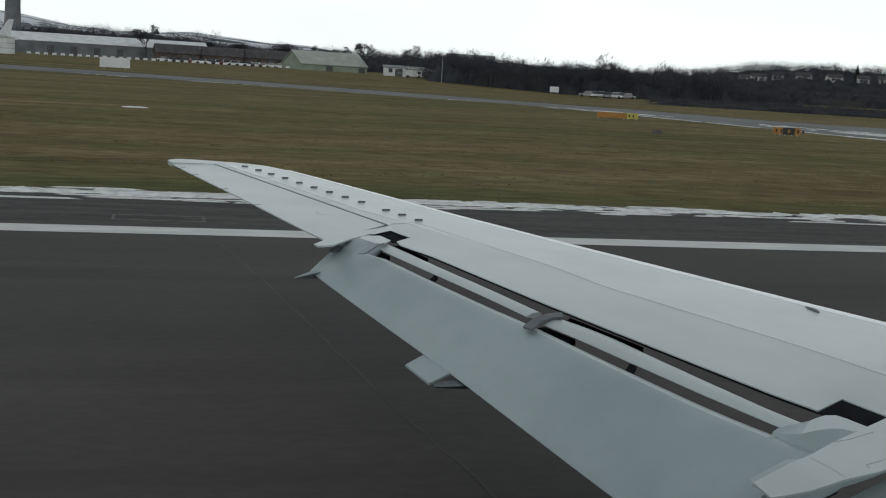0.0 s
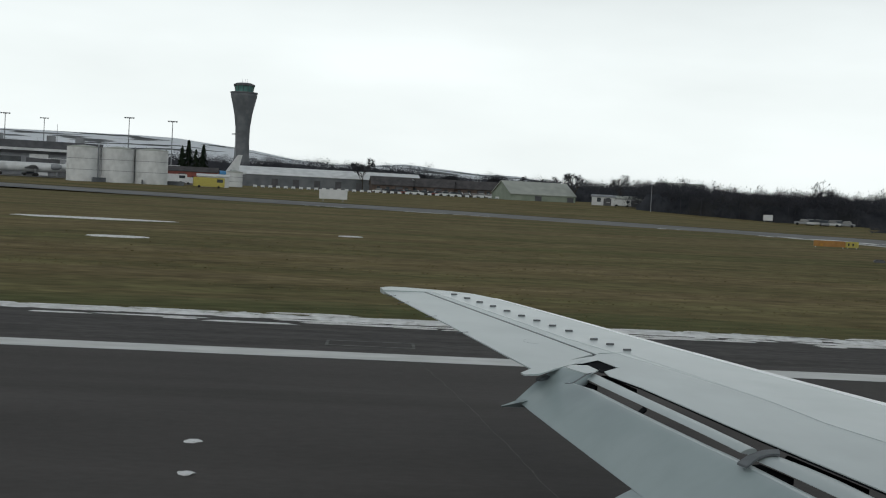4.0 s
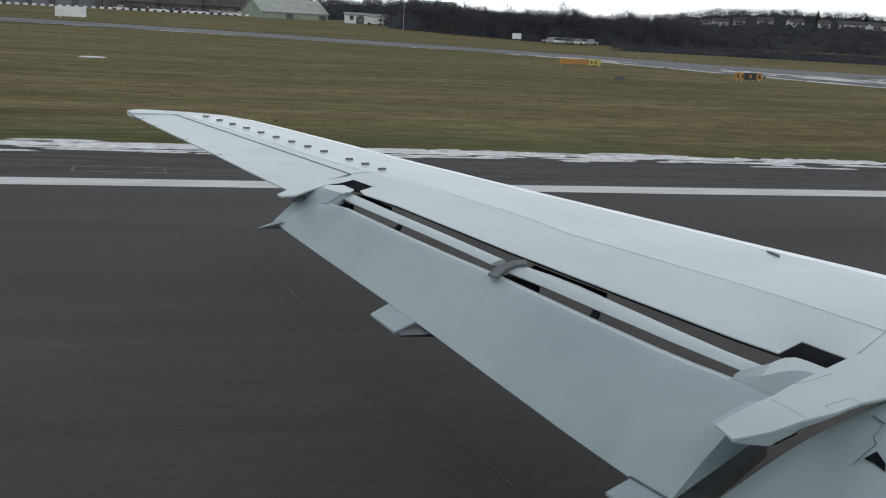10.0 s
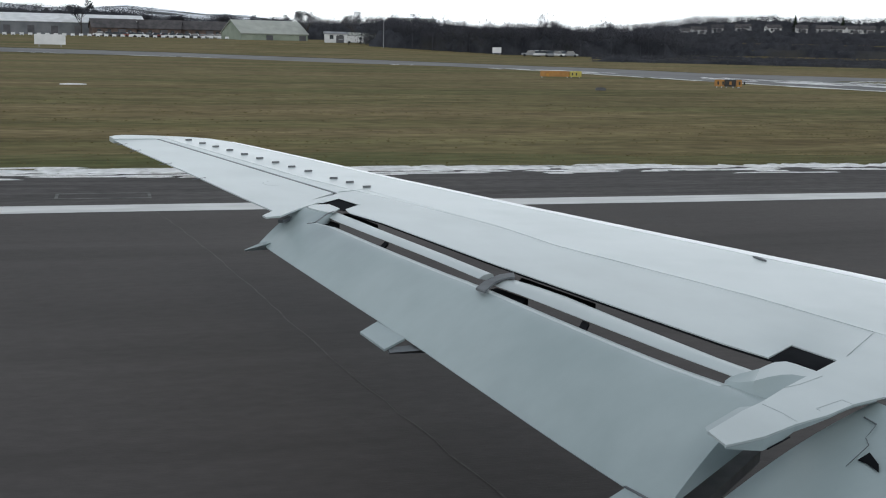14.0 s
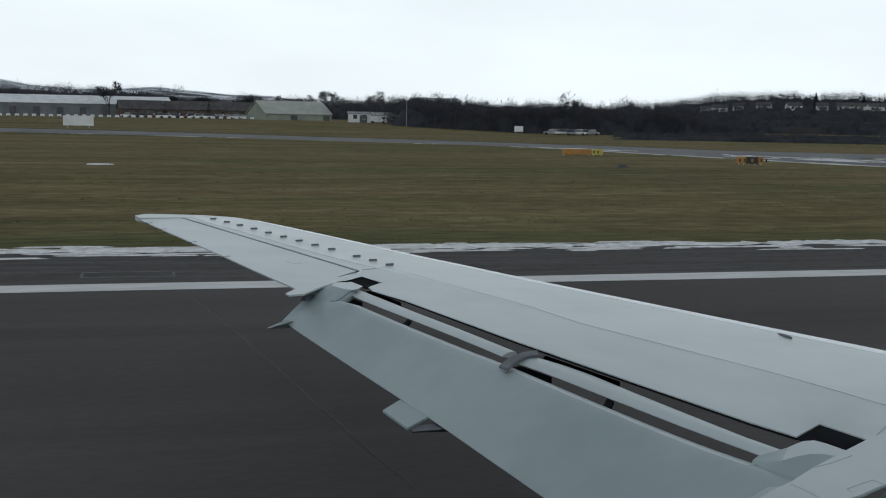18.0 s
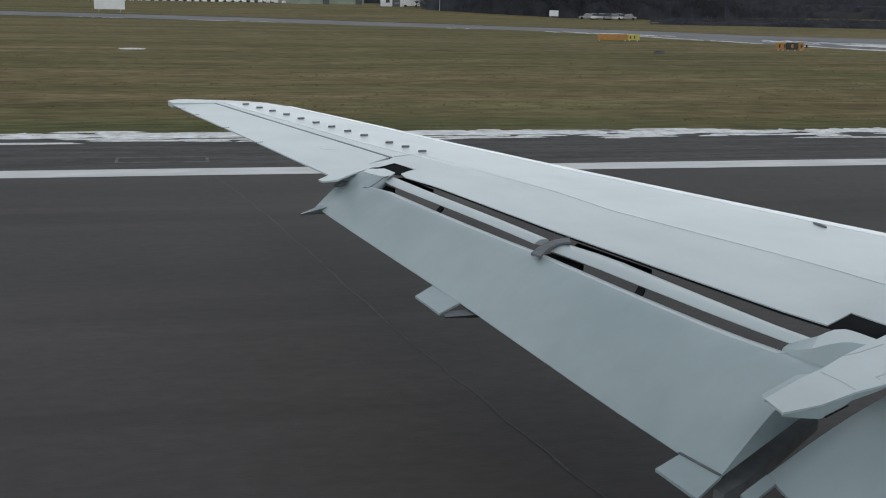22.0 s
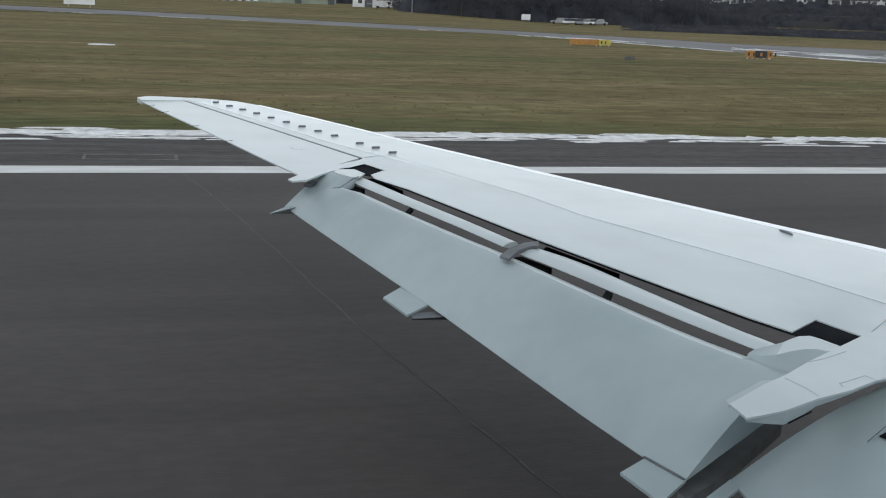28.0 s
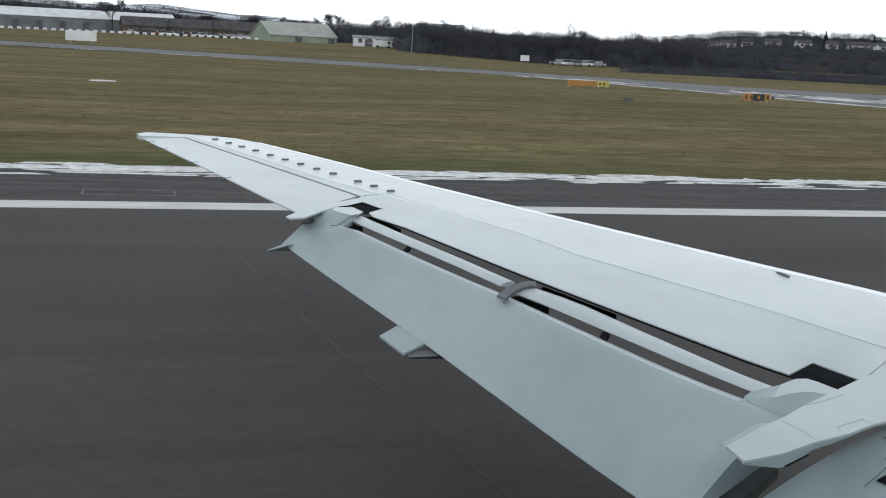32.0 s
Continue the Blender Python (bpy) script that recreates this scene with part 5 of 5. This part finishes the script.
# ---- parked aircraft ----
def parked_plane(az, r, turn, length, rad, body_m, tail_m, label, t_tail=False):
    x, y, z = polar(az, r)
    e = empty("parked_airliner", label, "airliner", pose(x, y, z, 0, 0, turn - az), "parked airliners")
    hz = rad + 1.3
    prof = ((0.0, 0.05), (0.03, 0.45), (0.08, 0.8), (0.14, 1.0), (0.7, 1.0), (0.85, 0.75), (0.95, 0.4), (1.0, 0.12))
    bm = bmesh.new()
    loft(bm, [[(length * (0.5 - s), rad * k * math.cos(q), hz + rad * k * math.sin(q) + (rad * (1 - k) * 0.6 if s > 0.6 else 0)) for q in (2 * math.pi * i / 16 for i in range(16))] for s, k in prof])
    bmesh.ops.recalc_face_normals(bm, faces=bm.faces)
    for f in bm.faces:
        f.smooth = True
    fus = part("fuselage", bm, body_m, e)
    part("window_strip", boxm(-length * 0.3, length * 0.38, -rad - 0.03, -rad * 0.9, hz + 0.3, hz + 0.62), M_GLASS, fus)
    th = length * 0.19
    bm = bmesh.new()
    x0, x1 = -length * 0.33, -length * 0.48
    loft(bm, [[(x0, -0.15, hz + rad * 0.7), (x1, -0.15, hz + rad * 0.7), (x1, 0.15, hz + rad * 0.7), (x0, 0.15, hz + rad * 0.7)], [(x1 + 0.2, -0.08, hz + rad + th), (x1 - 1.5, -0.08, hz + rad + th), (x1 - 1.5, 0.08, hz + rad + th), (x1 + 0.2, 0.08, hz + rad + th)]])
    bmesh.ops.recalc_face_normals(bm, faces=bm.faces)
    part("tail_fin", bm, tail_m, e)
    zt = hz + rad + th if t_tail else hz + rad * 0.5
    part("tailplane", boxm(x1 - 1.6, x1 + 0.6, -length * 0.16, length * 0.16, zt - 0.1, zt + 0.15), M_WHITE, e)
    for sy in (-1, 1):
        bm = bmesh.new()
        loft(bm, [[(3.2, 0, hz - 0.6), (-1.8, 0, hz - 0.6), (-1.8, 0, hz - 0.2), (3.2, 0, hz - 0.2)], [(-1.0, sy * length * 0.45, hz + 0.5), (-2.4, sy * length * 0.45, hz + 0.5), (-2.4, sy * length * 0.45, hz + 0.62), (-1.0, sy * length * 0.45, hz + 0.62)]])
        bmesh.ops.recalc_face_normals(bm, faces=bm.faces)
        part("wing", bm, M_WHITE, e)
        bm = bmesh.new()
        lathe(bm, [(0.7, -1.5), (0.95, -1.0), (0.9, 0.8), (0.5, 1.6)], 14)
        bmesh.ops.rotate(bm, verts=bm.verts, matrix=Matrix.Rotation(radians(-90), 3, "Y"))
        bmesh.ops.translate(bm, verts=bm.verts, vec=(1.8, sy * length * 0.17, hz - 1.0) if not t_tail else (-length * 0.26, sy * (rad + 0.9), hz + 0.4))
        part("engine", bm, M_GREY, e)
    for wx, wy in ((length * 0.36, 0), (-0.8, -2.2), (-0.8, 2.2)):
        leg = part("landing_gear", boxm(wx - 0.12, wx + 0.12, wy - 0.12, wy + 0.12, 0.4, hz - 0.3), M_METAL, e)
        bm = bmesh.new()
        lathe(bm, [(0.25, -0.25), (0.5, -0.2), (0.5, 0.2), (0.25, 0.25)], 12)
        bmesh.ops.rotate(bm, verts=bm.verts, matrix=Matrix.Rotation(radians(90), 3, "X"))
        bmesh.ops.translate(bm, verts=bm.verts, vec=(wx, wy, 0.5))
        part("tyre", bm, M_TYRE, leg)


parked_plane(-9.2, 424, 192, 31, 1.9, M_BLUE, M_WHITE, "blue and white airliner parked at the stand")
parked_plane(-16.6, 385, 172, 27, 1.5, M_WHITE, M_WHITE, "white regional airliner with a high tailplane", True)
strip("apron", [polar(-30, 380)[:2], polar(-24, 372)[:2], polar(-18, 366)[:2], polar(-12, 362)[:2], polar(-9, 360)[:2]], [polar(-30, 450)[:2], polar(-24, 450)[:2], polar(-18, 450)[:2], polar(-12, 455)[:2], polar(-9, 455)[:2]], M_TAXI, "grey apron in front of the terminal", 0.02)


# ---- conifers ----
def conifer(az, r, h, seed):
    x, y, z = polar(az, r)
    rng = random.Random(seed)
    e = empty("conifer", "tall dark evergreen conifer", "tree", pose(x, y, z), "conifers")
    part("trunk", tube(bmesh.new(), (0, 0, -0.3), (0, 0, h * 0.9), h * 0.02, h * 0.005, 6), M_BARK, e)
    bm = bmesh.new()
    for _ in range(170):
        u = rng.random()
        zc = h * (0.08 + 0.9 * u)
        rr = h * 0.22 * (1 - u) ** 0.8 * rng.uniform(0.5, 1.15) + 0.1
        q = rng.uniform(0, 2 * math.pi)
        c = Vector((rr * math.cos(q), rr * math.sin(q), zc - 0.25 * rr))
        s = Vector((-math.sin(q), math.cos(q), 0)) * h * 0.035 * rng.uniform(0.6, 1.3)
        top = Vector((0.15 * rr * math.cos(q), 0.15 * rr * math.sin(q), zc + h * 0.05))
        v = [bm.verts.new(p) for p in (top, c - s, c + Vector((0, 0, -h * 0.03)), c + s)]
        bm.faces.new(v)
    part("crown", bm, M_CONIFER, e)


for i, (az, r, h) in enumerate(((-9.9, 420, 13), (-9.6, 424, 15), (-9.25, 418, 12), (-8.9, 428, 14), (32.3, 640, 9.5), (34.4, 640, 9))):
    conifer(az, r, h, i)
